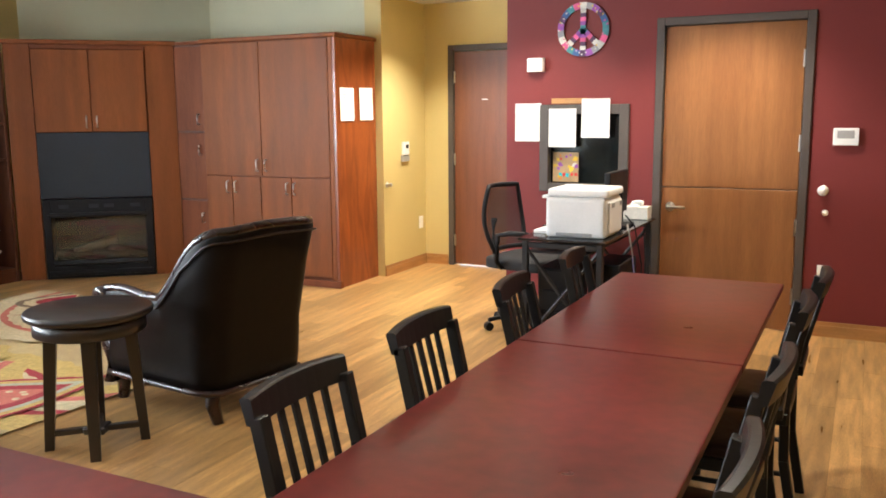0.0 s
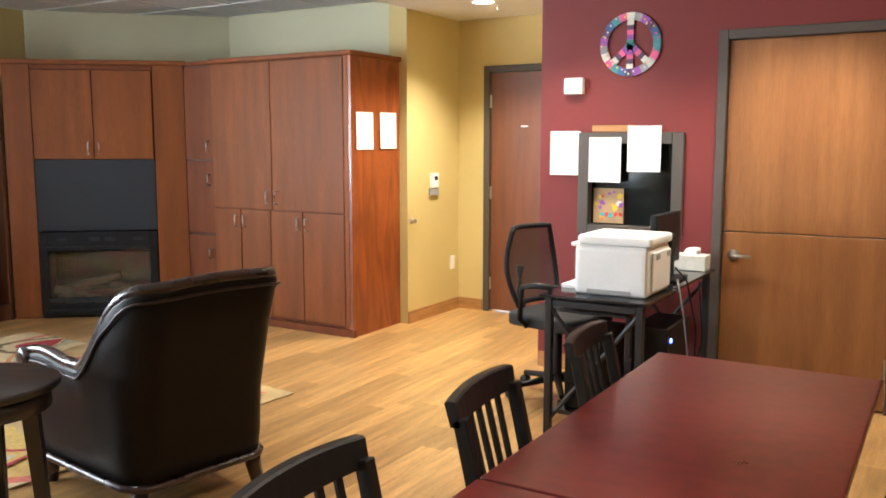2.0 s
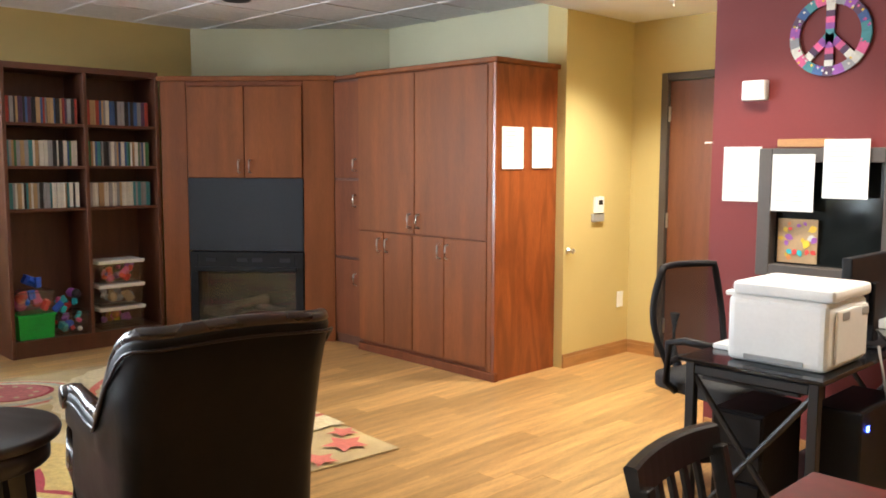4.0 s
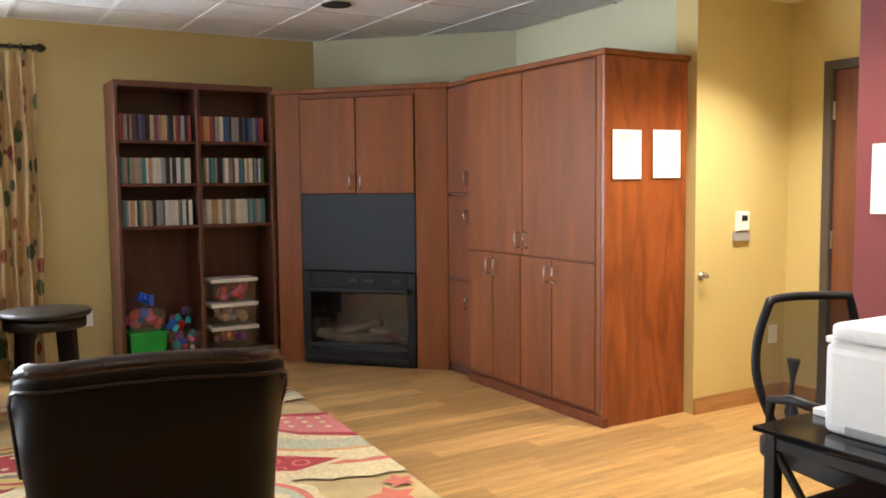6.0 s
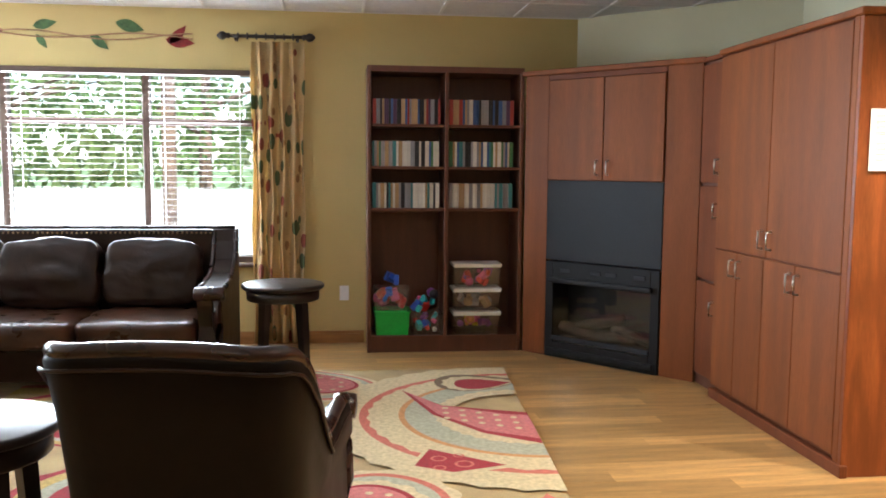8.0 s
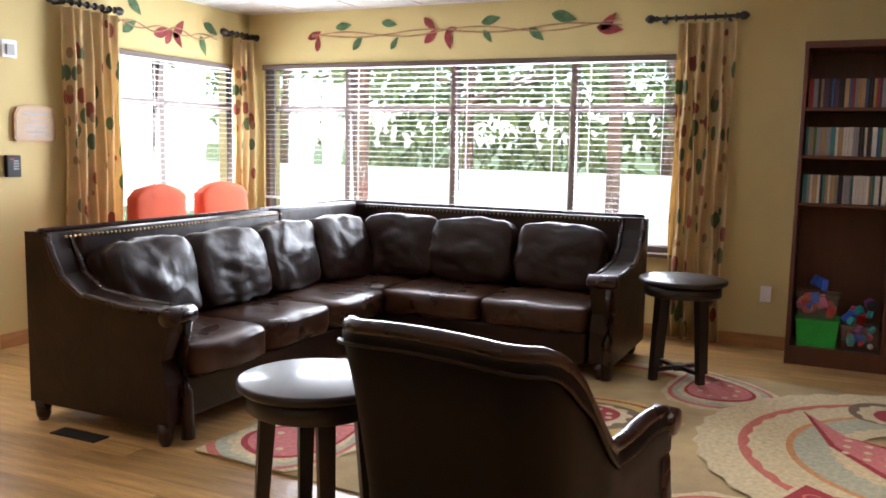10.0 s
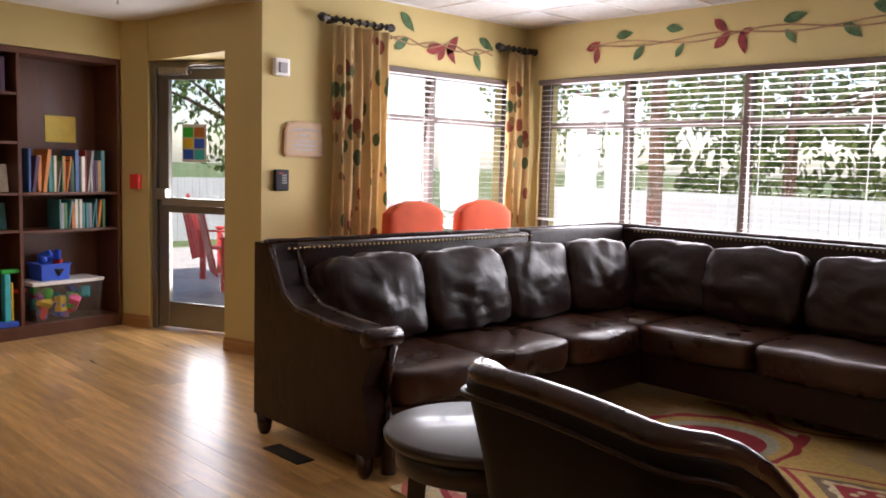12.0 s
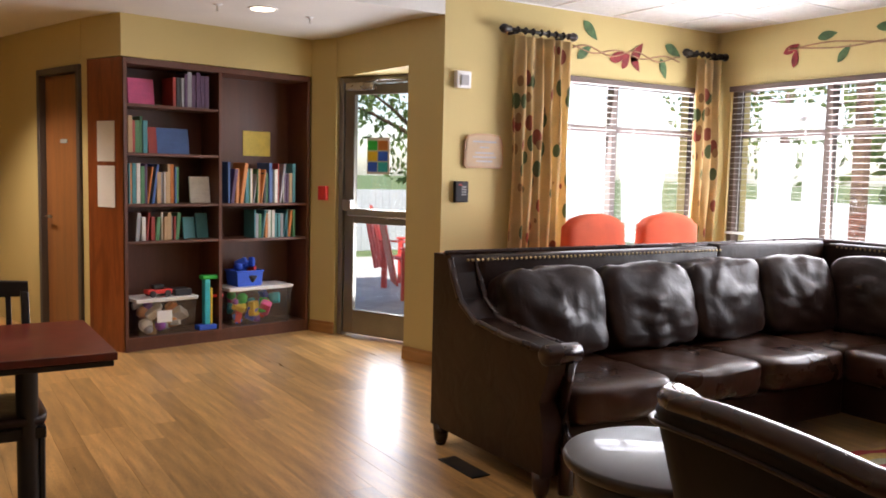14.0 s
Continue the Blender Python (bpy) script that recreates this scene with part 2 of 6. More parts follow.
GLASS = glass_mat("window_glass", (0.97, 0.99, 0.98), clear=0.94)
TUBP = glass_mat("clear_tub_plastic", (0.92, 0.93, 0.94), rough=0.3, clear=0.88)
DARKG = mat("dark_office_glass", (0.01, 0.012, 0.012), 0.08, vary=0.1, bump=0, spec=0.6)


RUG = mat("gold_rug_wool", (0.58, 0.44, 0.20), 0.95, color2=(0.26, 0.18, 0.10), scale=2.2, bump=0.9, bump_scale=350)
WOOL = {k: mat("rug_wool_" + k, c, 0.95, vary=0.14, scale=40, bump=0.9, bump_scale=350) for k, c in dict(
    cream=(0.68, 0.56, 0.33), red=(0.38, 0.035, 0.045), coral=(0.60, 0.17, 0.12), pink=(0.62, 0.20, 0.19), sage=(0.47, 0.46, 0.33), brown=(0.22, 0.15, 0.09), gold=(0.60, 0.42, 0.13), orange=(0.62, 0.30, 0.12)).items()}


def curtain_mat():
    m = mat("leaf_print_curtain", (0.66, 0.49, 0.24), 0.85, vary=0.08, scale=8, bump=0.4, bump_scale=250)
    n, l = m.node_tree.nodes, m.node_tree.links
    p = n["Principled BSDF"]
    base = p.inputs["Base Color"].links[0].from_socket
    tc = n.new("ShaderNodeTexCoord")
    for scale, off, color, thr in ((4.6, 0.0, (0.11, 0.14, 0.06), 0.26), (4.3, 7.3, (0.28, 0.08, 0.05), 0.23), (5.0, 3.1, (0.34, 0.2, 0.09), 0.18)):
        mp = n.new("ShaderNodeMapping")
        mp.inputs["Location"].default_value = (off, off, off)
        mp.inputs["Scale"].default_value = (1.4, 1.4, 0.9)
        l.new(tc.outputs["Object"], mp.inputs[0])
        v = n.new("ShaderNodeTexVoronoi")
        v.inputs["Scale"].default_value = scale
        l.new(mp.outputs[0], v.inputs["Vector"])
        lt = n.new("ShaderNodeMath")
        lt.operation = "LESS_THAN"
        lt.inputs[1].default_value = thr
        l.new(v.outputs["Distance"], lt.inputs[0])
        mx = n.new("ShaderNodeMixRGB")
        mx.inputs[2].default_value = (*color, 1)
        l.new(lt.outputs[0], mx.inputs[0])
        l.new(base, mx.inputs[1])
        base = mx.outputs[0]
    l.new(base, p.inputs["Base Color"])
    tr = n.new("ShaderNodeBsdfTranslucent")
    l.new(base, tr.inputs[0])
    ms = n.new("ShaderNodeMixShader")
    ms.inputs[0].default_value = 0.45
    l.new(p.outputs[0], ms.inputs[1])
    l.new(tr.outputs[0], ms.inputs[2])
    l.new(ms.outputs[0], n["Material Output"].inputs[0])
    return m


CURTAIN = curtain_mat()

# ---- mesh helpers ----


def box(bm, a, b, bev=0.0, seg=1, m=None):
    """A box from corner a to corner b in bm, with bevelled edges, moved by m."""
    x0, y0, z0 = (min(p, q) for p, q in zip(a, b))
    x1, y1, z1 = (max(p, q) for p, q in zip(a, b))
    vs = [bm.verts.new(v) for v in ((x0, y0, z0), (x1, y0, z0), (x1, y1, z0), (x0, y1, z0), (x0, y0, z1), (x1, y0, z1), (x1, y1, z1), (x0, y1, z1))]
    fs = [bm.faces.new([vs[i] for i in f]) for f in ((3, 2, 1, 0), (4, 5, 6, 7), (0, 1, 5, 4), (1, 2, 6, 5), (2, 3, 7, 6), (3, 0, 4, 7))]
    if m is not None:
        bmesh.ops.transform(bm, matrix=m, verts=vs)
    if bev:
        es = list({e for f in fs for e in f.edges})
        bmesh.ops.bevel(bm, geom=es, offset=bev, segments=seg, profile=0.6, affect="EDGES")
    return bm


def bbox(a, b, bev=0.004, seg=1, m=None):
    return box(bmesh.new(), a, b, bev, seg, m)


def prism(bm, pts, z0, z1):
    lo = [bm.verts.new((x, y, z0)) for x, y in pts]
    hi = [bm.verts.new((x, y, z1)) for x, y in pts]
    bm.faces.new(hi)
    bm.faces.new(lo[::-1])
    k = len(pts)
    for i in range(k):
        bm.faces.new((lo[i], lo[(i + 1) % k], hi[(i + 1) % k], hi[i]))
    bmesh.ops.recalc_face_normals(bm, faces=bm.faces)
    return bm


def lathe(bm, prof, seg=24, m=None):
    """A turned shape: prof is radius, height from the bottom up."""
    rings = [[bm.verts.new((r * math.cos(2 * math.pi * i / seg), r * math.sin(2 * math.pi * i / seg), z)) for i in range(seg)] for r, z in prof]
    for a, b in zip(rings, rings[1:]):
        for i in range(seg):
            bm.faces.new((a[i], a[(i + 1) % seg], b[(i + 1) % seg], b[i]))
    bm.faces.new(rings[0][::-1])
    bm.faces.new(rings[-1])
    if m is not None:
        bmesh.ops.transform(bm, matrix=m, verts=[v for r in rings for v in r])
    return bm


def tube(bm, pts, r, seg=8, r2=None):
    """A round bar along pts; its radius goes from r to r2."""
    pts = [Vector(p) for p in pts]
    r2 = r if r2 is None else r2
    rings = []
    for i, p in enumerate(pts):
        d = (pts[min(i + 1, len(pts) - 1)] - pts[max(i - 1, 0)]).normalized()
        q = d.to_track_quat("Z", "Y")
        rad = r + (r2 - r) * i / max(1, len(pts) - 1)
        rings.append([bm.verts.new(p + q @ Vector((rad * math.cos(2 * math.pi * k / seg), rad * math.sin(2 * math.pi * k / seg), 0))) for k in range(seg)])
    for a, b in zip(rings, rings[1:]):
        for i in range(seg):
            bm.faces.new((a[i], a[(i + 1) % seg], b[(i + 1) % seg], b[i]))
    bm.faces.new(rings[0][::-1])
    bm.faces.new(rings[-1])
    return bm


def cushion(bm, a, b, puff=0.04, wrinkle=0.012, n=10, seed=0, m=None):
    """A soft, slightly creased block from a to b."""
    a, b = Vector(a), Vector(b)
    c, h = (a + b) / 2, (b - a) / 2
    t = bmesh.new()
    bmesh.ops.create_cube(t, size=2)
    bmesh.ops.subdivide_edges(t, edges=t.edges, cuts=n, use_grid_fill=True)
    for v in t.verts:
        p = v.co.copy()
        q = Vector((math.copysign(abs(x) ** 1.0, x) for x in p))
        e = 9.0
        k = (abs(p.x) ** e + abs(p.y) ** e + abs(p.z) ** e) ** (1 / e)
        q = p / k
        edge = (1 - p.x * p.x) * (1 - p.y * p.y) + (1 - p.x * p.x) * (1 - p.z * p.z) + (1 - p.z * p.z) * (1 - p.y * p.y)
        w = Vector((q.x * h.x, q.y * h.y, q.z * h.z))
        nz = noise.fractal(Vector((w.x * 5 + seed, w.y * 5, w.z * 5 + seed * 2)), 0.8, 2.1, 3)
        nz -= 0.9 * max(0.0, 1 - 9 * abs(noise.noise(Vector((w.x * 6 + seed * 3, w.y * 4, w.z * 9 - seed))))) * max(0.0, edge)
        out = w.normalized() * (puff * (edge - 0.6) + wrinkle * nz)
        v.co = c + w + out
    if m is not None:
        t.transform(m)
    me = bpy.data.meshes.new("tmp")
    t.to_mesh(me)
    bm.from_mesh(me)
    bpy.data.meshes.remove(me)
    t.free()
    return bm


def mesh_of(name, bm, material, smooth=False):
    me = bpy.data.meshes.new(name)
    bm.to_mesh(me)
    bm.free()
    me.materials.append(material)
    if smooth:
        for p in me.polygons:
            p.use_smooth = True
    return me


def part(name, bm, material, parent, label="", smooth=False):
    ob = new(name, mesh_of(name, bm, material, smooth))
    ob.parent = parent
    return tagged(ob, label)


def setting(name, bm, material, label, category):
    return tagged(new(name, mesh_of(name, bm, material)), label, category, kind="structure")


def thing(name, label, category, m=None, group=""):
    ob = tagged(new(name), label, category, group)
    if m is not None:
        ob.matrix_world = m
    return ob


def single(name, bm, material, label, category, m=None, group="", smooth=False):
    ob = tagged(new(name, mesh_of(name, bm, material, smooth)), label, category, group)
    if m is not None:
        ob.matrix_world = m
    return ob


# ---- structure ----
XW, YS, YR, XE, YB = -7.40, 0.85, 7.88, 2.6, -3.0   # window wall, south window wall, red wall, east wall, far south wall
ZT, ZC, ZA = 2.645, 2.54, 2.49                        # tile ceiling, plain ceiling, alcove ceiling
WIN = (1.02, 4.92, 0.66, 2.18)                       # the long window: y0, y1, sill, head
WIN2 = (-7.25, -5.60, 0.66, 2.16)                    # the south window: x0, x1, sill, head

b = bmesh.new()
box(b, (XW - 0.25, WIN[1], 0), (XW, 7.6, 2.9))
box(b, (XW - 0.25, YS - 0.25, 0), (XW, WIN[0], 2.9))
box(b, (XW - 0.25, WIN[0], 0), (XW, WIN[1], WIN[2]))
box(b, (XW - 0.25, WIN[0], WIN[3]), (XW, WIN[1], 2.9))
setting("wall_west", b, YELLOW, "yellow painted wall round the long window", "wall")
b = bmesh.new()
box(b, (XW, YS - 0.25, 0), (WIN2[0], YS, 2.9))
box(b, (WIN2[1], YS - 0.25, 0), (-4.63, YS, 2.9))
box(b, (WIN2[0], YS - 0.25, 0), (WIN2[1], YS, WIN2[2]))
box(b, (WIN2[0], YS - 0.25, WIN2[3]), (WIN2[1], YS, 2.9))
setting("wall_south_window", b, YELLOW, "yellow painted wall round the smaller window", "wall")
b = prism(bmesh.new(), [(XW, 7.48), (-6.15, 8.73), (-4.1, 8.73), (-4.1, 8.95), (-6.3, 8.95), (XW - 0.25, 7.6)], 0, 2.9)
setting("wall_corner", b, PALE, "pale green wall behind the corner cabinets", "wall")
b = bmesh.new()
box(b, (-4.2, 8.53, 0), (-4.03, 9.6, 2.9))
setting("wall_nook_side", b, YELLOW, "bright yellow wall beside the tall cabinet", "wall")
D1 = (-3.77, -2.82, 2.14)
b = bmesh.new()
box(b, (-4.03, 9.36, 0), (D1[0], 9.56, 2.9))
box(b, (D1[0], 9.36, D1[2]), (D1[1], 9.56, 2.9))
box(b, (D1[1], 9.36, 0), (-2.3, 9.56, 2.9))
setting("wall_nook_back", b, YELLOW, "yellow wall round the dark nook door", "wall")
D2 = (-1.44, -0.425, 2.13)
b = bmesh.new()
box(b, (-2.56, YR, 0), (-2.27, YR + 0.18, 2.9))
box(b, (-2.27, YR, 1.53), (-1.64, YR + 0.18, 2.9))
box(b, (-2.27, YR, 0), (-1.64, YR + 0.18, 0.93))
box(b, (-1.64, YR, 0), (D2[0], YR + 0.18, 2.9))
box(b, (D2[0], YR, D2[2]), (D2[1], YR + 0.18, 2.9))
box(b, (D2[1], YR, 0), (XE, YR + 0.18, 2.9))
setting("wall_north", b, RED, "deep red painted wall with a door and small window", "wall")
setting("wall_nook_return", box(bmesh.new(), (-2.56, YR + 0.182, 0), (-2.4, 9.358, 2.9)), YELLOW, "yellow return wall of the door nook", "wall")
setting("wall_east", box(bmesh.new(), (XE, YB, 0), (XE + 0.2, YR, 2.9)), YELLOW, "plain yellow wall behind the dining side", "wall")
setting("wall_south", box(bmesh.new(), (-3.2, YB - 0.2, 0), (XE, YB, 2.9)), YELLOW, "plain yellow far wall", "wall")
# Dark frame paint puts the office's dimness into the wall colour.
setting("wall_office_back", box(bmesh.new(), (-2.4, 9.6, 0), (0.2, 9.7, 2.9)), FRAMEG, "office wall behind the small window, dimness put into its colour", "wall")

# the book alcove with the outside door
P0, P1, P2, P3 = (-4.63, 0.845), (-4.54, 0.50), (-4.475, -0.61), (-4.36, -0.86)
setting("wall_column", prism(bmesh.new(), [P0, P1, (-4.875, 0.343), (-5.1, 0.40), (-5.1, 0.598), (-4.64, 0.598)], 0, 2.9), YELLOW, "yellow pier beside the outside door", "wall")
setting("wall_alcove_jamb", prism(bmesh.new(), [P2, P3, (-4.39, -1.26), (-4.95, -1.26), (-4.64, -0.70)], 0, 2.9), YELLOW, "yellow jamb between bookcase and outside door", "wall")
setting("wall_door_head", prism(bmesh.new(), [(-4.541, 0.498), (-4.476, -0.609), (-4.64, -0.70), (-5.0, 0.28), (-4.876, 0.341)], 2.165, 2.9), YELLOW, "yellow wall over the outside door", "wall")
setting("wall_book_soffit", prism(bmesh.new(), [(-4.358, -0.86), (-2.75, -0.555), (-2.575, -0.955), (-4.39, -1.26)], 2.185, 2.9), YELLOW, "yellow wall above the built-in bookcase", "wall")
setting("wall_hall", prism(bmesh.new(), [(-2.59, -0.953), (-2.555, -1.025), (-2.74, -1.06), (-2.80, -0.99)], 0, 2.9), YELLOW, "yellow wall strip between bookcase and hall door", "wall")
setting("wall_hall_head", prism(bmesh.new(), [(-2.55, -1.03), (-2.34, -1.775), (-2.53, -1.83), (-2.73, -1.07)], 2.155, 2.9), YELLOW, "yellow wall above the hall door", "wall")
setting("wall_hall_end", prism(bmesh.new(), [(-2.34, -1.78), (-2.0, -3.0), (-3.2, -3.0), (-2.53, -1.835)], 0, 2.9), YELLOW, "yellow wall past the hall door", "wall")
setting("wall_alcove_back", prism(bmesh.new(), [(-4.39, -1.265), (-2.8, -1.265), (-2.8, -1.4), (-4.95, -1.4), (-4.95, -1.265)], 0, 2.9), YELLOW, "wall behind the bookcase", "wall")

# ceilings
b = bmesh.new()
g = 0.61
x = XW
while x < -3.0:
    y = YS
    while y < 8.73:
        x1, y1 = min(x + g, -3.0), min(y + g, 8.73)
        box(b, (x + 0.012, y + 0.012, ZT + 0.006), (x1 - 0.012, y1 - 0.012, ZT + 0.02), 0.003)
        y += g
    x += g
setting("ceiling_tiles", b, TILE, "white mineral-fibre suspended ceiling tiles", "ceiling")
b = bmesh.new()
x = XW
while x < -2.95:
    box(b, (x - 0.012, YS, ZT), (x + 0.012, 8.73, ZT + 0.012))
    x += g
y = YS
while y < 8.8:
    box(b, (XW, y - 0.012, ZT - 0.001), (-3.0, y + 0.012, ZT + 0.010))
    y += g
box(b, (XW - 0.2, YS - 0.2, ZT + 0.03), (-3.0, 9.0, ZT + 0.1))
setting("ceiling_grid", b, GRID, "white metal grid of the suspended ceiling", "ceiling")
b = bmesh.new()
box(b, (-3.0, YS, ZC), (XE + 0.1, YR + 0.1, 2.9))
box(b, (-4.03, YR + 0.1, ZC), (-2.5, 9.5, 2.9))
box(b, (-2.5, YR + 0.19, ZC), (0.2, 9.65, 2.9))
box(b, (-4.03, 7.98, ZC), (-3.0, YR + 0.1, 2.9))
setting("ceiling", b, CEIL, "plain off-white painted ceiling", "ceiling")
setting("ceiling_alcove", box(bmesh.new(), (-5.0, YB - 0.1, ZA), (XE + 0.1, YS - 0.001, 2.9)), CEIL, "lower off-white ceiling over alcove and hall", "ceiling")


def baseboard(p, q, out):
    p, q = Vector((*p, 0)), Vector((*q, 0))
    d = (q - p).normalized()
    nrm = Vector((-d.y, d.x, 0)) * out
    bm = bmesh.new()
    for h0, h1, t in ((0, 0.075, 0.016), (0.075, 0.1, 0.010)):
        prism(bm, [tuple(v.xy) for v in (p + nrm * 0.001, q + nrm * 0.001, q + nrm * t, p + nrm * t)], h0, h1)
    setting("baseboard", bm, TRIM, "oak-stained wooden baseboard", "baseboard")


for p, q, s in (((XW, 4.95), (XW, 5.74), -1), ((-4.03, 8.53), (-4.03, 9.35), -1), ((-4.02, 9.36), (D1[0] - 0.01, 9.36), -1), ((D2[1] + 0.02, YR), (XE, YR), -1), ((-2.55, YR), (D2[0] - 0.02, YR), -1),
                ((XW + 0.02, YS), (-4.64, YS), 1), (P0, P1, 1), (P2, P3, 1), ((XW, 1.0), (XW, 4.92), -1)):
    baseboard(p, q, s)


# ---- doors and windows ----
def door_frame(name, x0, x1, top, y, label, leaf, split=False, swing="right"):
    d = tagged(new(name), label, "door", kind="structure")
    fw = 0.055
    part("door_jamb", bbox((x0, y - 0.02, 0), (x0 + fw, y + 0.14, top), 0.004), FRAMEG, d)
    part("door_jamb", bbox((x1 - fw, y - 0.02, 0), (x1, y + 0.14, top), 0.004), FRAMEG, d)
    part("door_head", bbox((x0 + fw, y - 0.02, top - fw), (x1 - fw, y + 0.14, top), 0.004), FRAMEG, d)
    lo, hi = (x0 + fw + 0.004, x1 - fw - 0.004)
    if split:
        part("lower_leaf", bbox((lo, y + 0.012, 0.012), (hi, y + 0.055, 0.965), 0.003), leaf, d, "lower half of the Dutch door")
        part("upper_leaf", bbox((lo, y + 0.012, 0.972), (hi, y + 0.055, top - fw - 0.004), 0.003), leaf, d, "upper half of the Dutch door")
    else:
        part("leaf", bbox((lo, y + 0.012, 0.012), (hi, y + 0.055, top - fw - 0.004), 0.003), leaf, d)
    hx = hi - 0.002 if swing == "right" else lo + 0.002
    for z in (0.25, 1.05 if not split else 1.28, top - 0.3) + ((0.72,) if split else ()):
        part("hinge", lathe(bmesh.new(), [(0.009, -0.055), (0.009, 0.055)], 10, pose(hx, y + 0.006, z)), STEEL, d)
    return d


d2 = door_frame("door_1", D2[0], D2[1], D2[2], YR, "honey-brown veneered Dutch door in a dark grey frame", DOORW, True)
kx = D2[0] + 0.125
lv = part("lever", lathe(bmesh.new(), [(0.032, 0), (0.034, 0.008), (0.012, 0.014), (0.011, 0.055), (0.014, 0.06)], 18, pose(kx, YR + 0.012, 0.83, 90)), STEEL, d2, "brushed steel lever handle", True)
part("lever_arm", tube(bmesh.new(), [(kx, YR - 0.045, 0.83), (kx + 0.05, YR - 0.047, 0.832), (kx + 0.11, YR - 0.042, 0.828)], 0.010), STEEL, d2, smooth=True)
d1 = door_frame("door_2", D1[0], D1[1], D1[2], 9.36, "dark brown wooden door in a dark frame", DOORD, False, "left")
part("sign", bbox((-3.42, 9.368, 1.62), (-3.36, 9.372, 1.63), 0), WHITE, d1)

# hall door, seen past the bookcase
hd = tagged(new("door_3"), "brown wooden hall door in a dark frame", "door", kind="structure")
hd.matrix_world = pose(-2.55, -1.03, 0, 0, 0, math.degrees(math.atan2(-0.75, 0.21))) @ Matrix.Diagonal((1.03, 1, 1.02, 1))
part("door_jamb", bbox((0, -0.12, 0), (0.05, 0.02, 2.11)), FRAMEG, hd)
part("door_jamb", bbox((0.70, -0.12, 0), (0.75, 0.02, 2.11)), FRAMEG, hd)
part("door_head", bbox((0.05, -0.12, 2.06), (0.70, 0.02, 2.11)), FRAMEG, hd)
part("leaf", bbox((0.054, -0.07, 0.01), (0.696, -0.03, 2.055)), DOORW, hd)
part("lever", tube(bmesh.new(), [(0.60, -0.03, 0.95), (0.60, 0.02, 0.95), (0.5, 0.025, 0.95)], 0.01), STEEL, hd)
part("sign", bbox((0.3, -0.029, 1.53), (0.42, -0.025, 1.56), 0), GREYP, hd)

# outside glass door
ad = tagged(new("door_4"), "bronze aluminium glazed outside door with push bar", "door", kind="structure")
ad.matrix_world = pose(-4.535, -0.62, 0, 0, 0, 115) @ Matrix.Diagonal((1.02, 1, 1.03, 1))
for a, c in (((0, -0.04, 0), (0.045, 0.05, 2.10)), ((0.045, -0.04, 2.05), (0.9, 0.05, 2.10)), ((0.86, -0.04, 0), (0.9, 0.05, 2.05))):
    part("frame_bar", bbox(a, c), ALUM, ad)
for a, c in (((0.05, -0.02, 0.02), (0.15, 0.025, 2.04)), ((0.76, -0.02, 0.02), (0.855, 0.025, 2.04)), ((0.15, -0.02, 0.02), (0.76, 0.025, 0.22)), ((0.15, -0.02, 1.96), (0.76, 0.025, 2.04)), ((0.15, -0.02, 0.93), (0.76, 0.025, 1.01))):
    part("stile", bbox(a, c), ALUM, ad)
for z0, z1 in ((0.22, 0.93), (1.01, 1.96)):
    pn = part("pane", bbox((0.15, 0, z0), (0.76, 0.006, z1), 0), GLASS, ad)
    pn.visible_shadow = False
part("push_bar", bbox((0.12, -0.075, 0.99), (0.8, -0.03, 1.05), 0.01, 2), STEEL, ad)
part("latch_box", bbox((0.07, -0.08, 1.03), (0.16, -0.022, 1.12), 0.008), STEEL, ad)
cl = part("door_closer", bbox((0.1, -0.09, 1.99), (0.38, -0.022, 2.05), 0.008), STEEL, ad)
part("closer_arm", tube(bmesh.new(), [(0.3, -0.06, 2.05), (0.5, -0.16, 2.06), (0.7, -0.03, 2.07)], 0.01), ALUM, ad)
poster = part("poster", bbox((0.27, -0.004, 1.33), (0.50, -0.001, 1.62), 0), PALETTE["book_white"], ad, "colourful notice on the glass")
for i, k in enumerate(("toy_blue", "toy_teal", "toy_yellow", "toy_blue", "toy_green", "book_orange")):
    part("panel", bbox((0.28 + 0.105 * (i % 2), -0.007, 1.35 + 0.085 * (i // 2)), (0.375 + 0.105 * (i % 2), -0.005, 1.425 + 0.085 * (i // 2)), 0), PALETTE[k], poster)


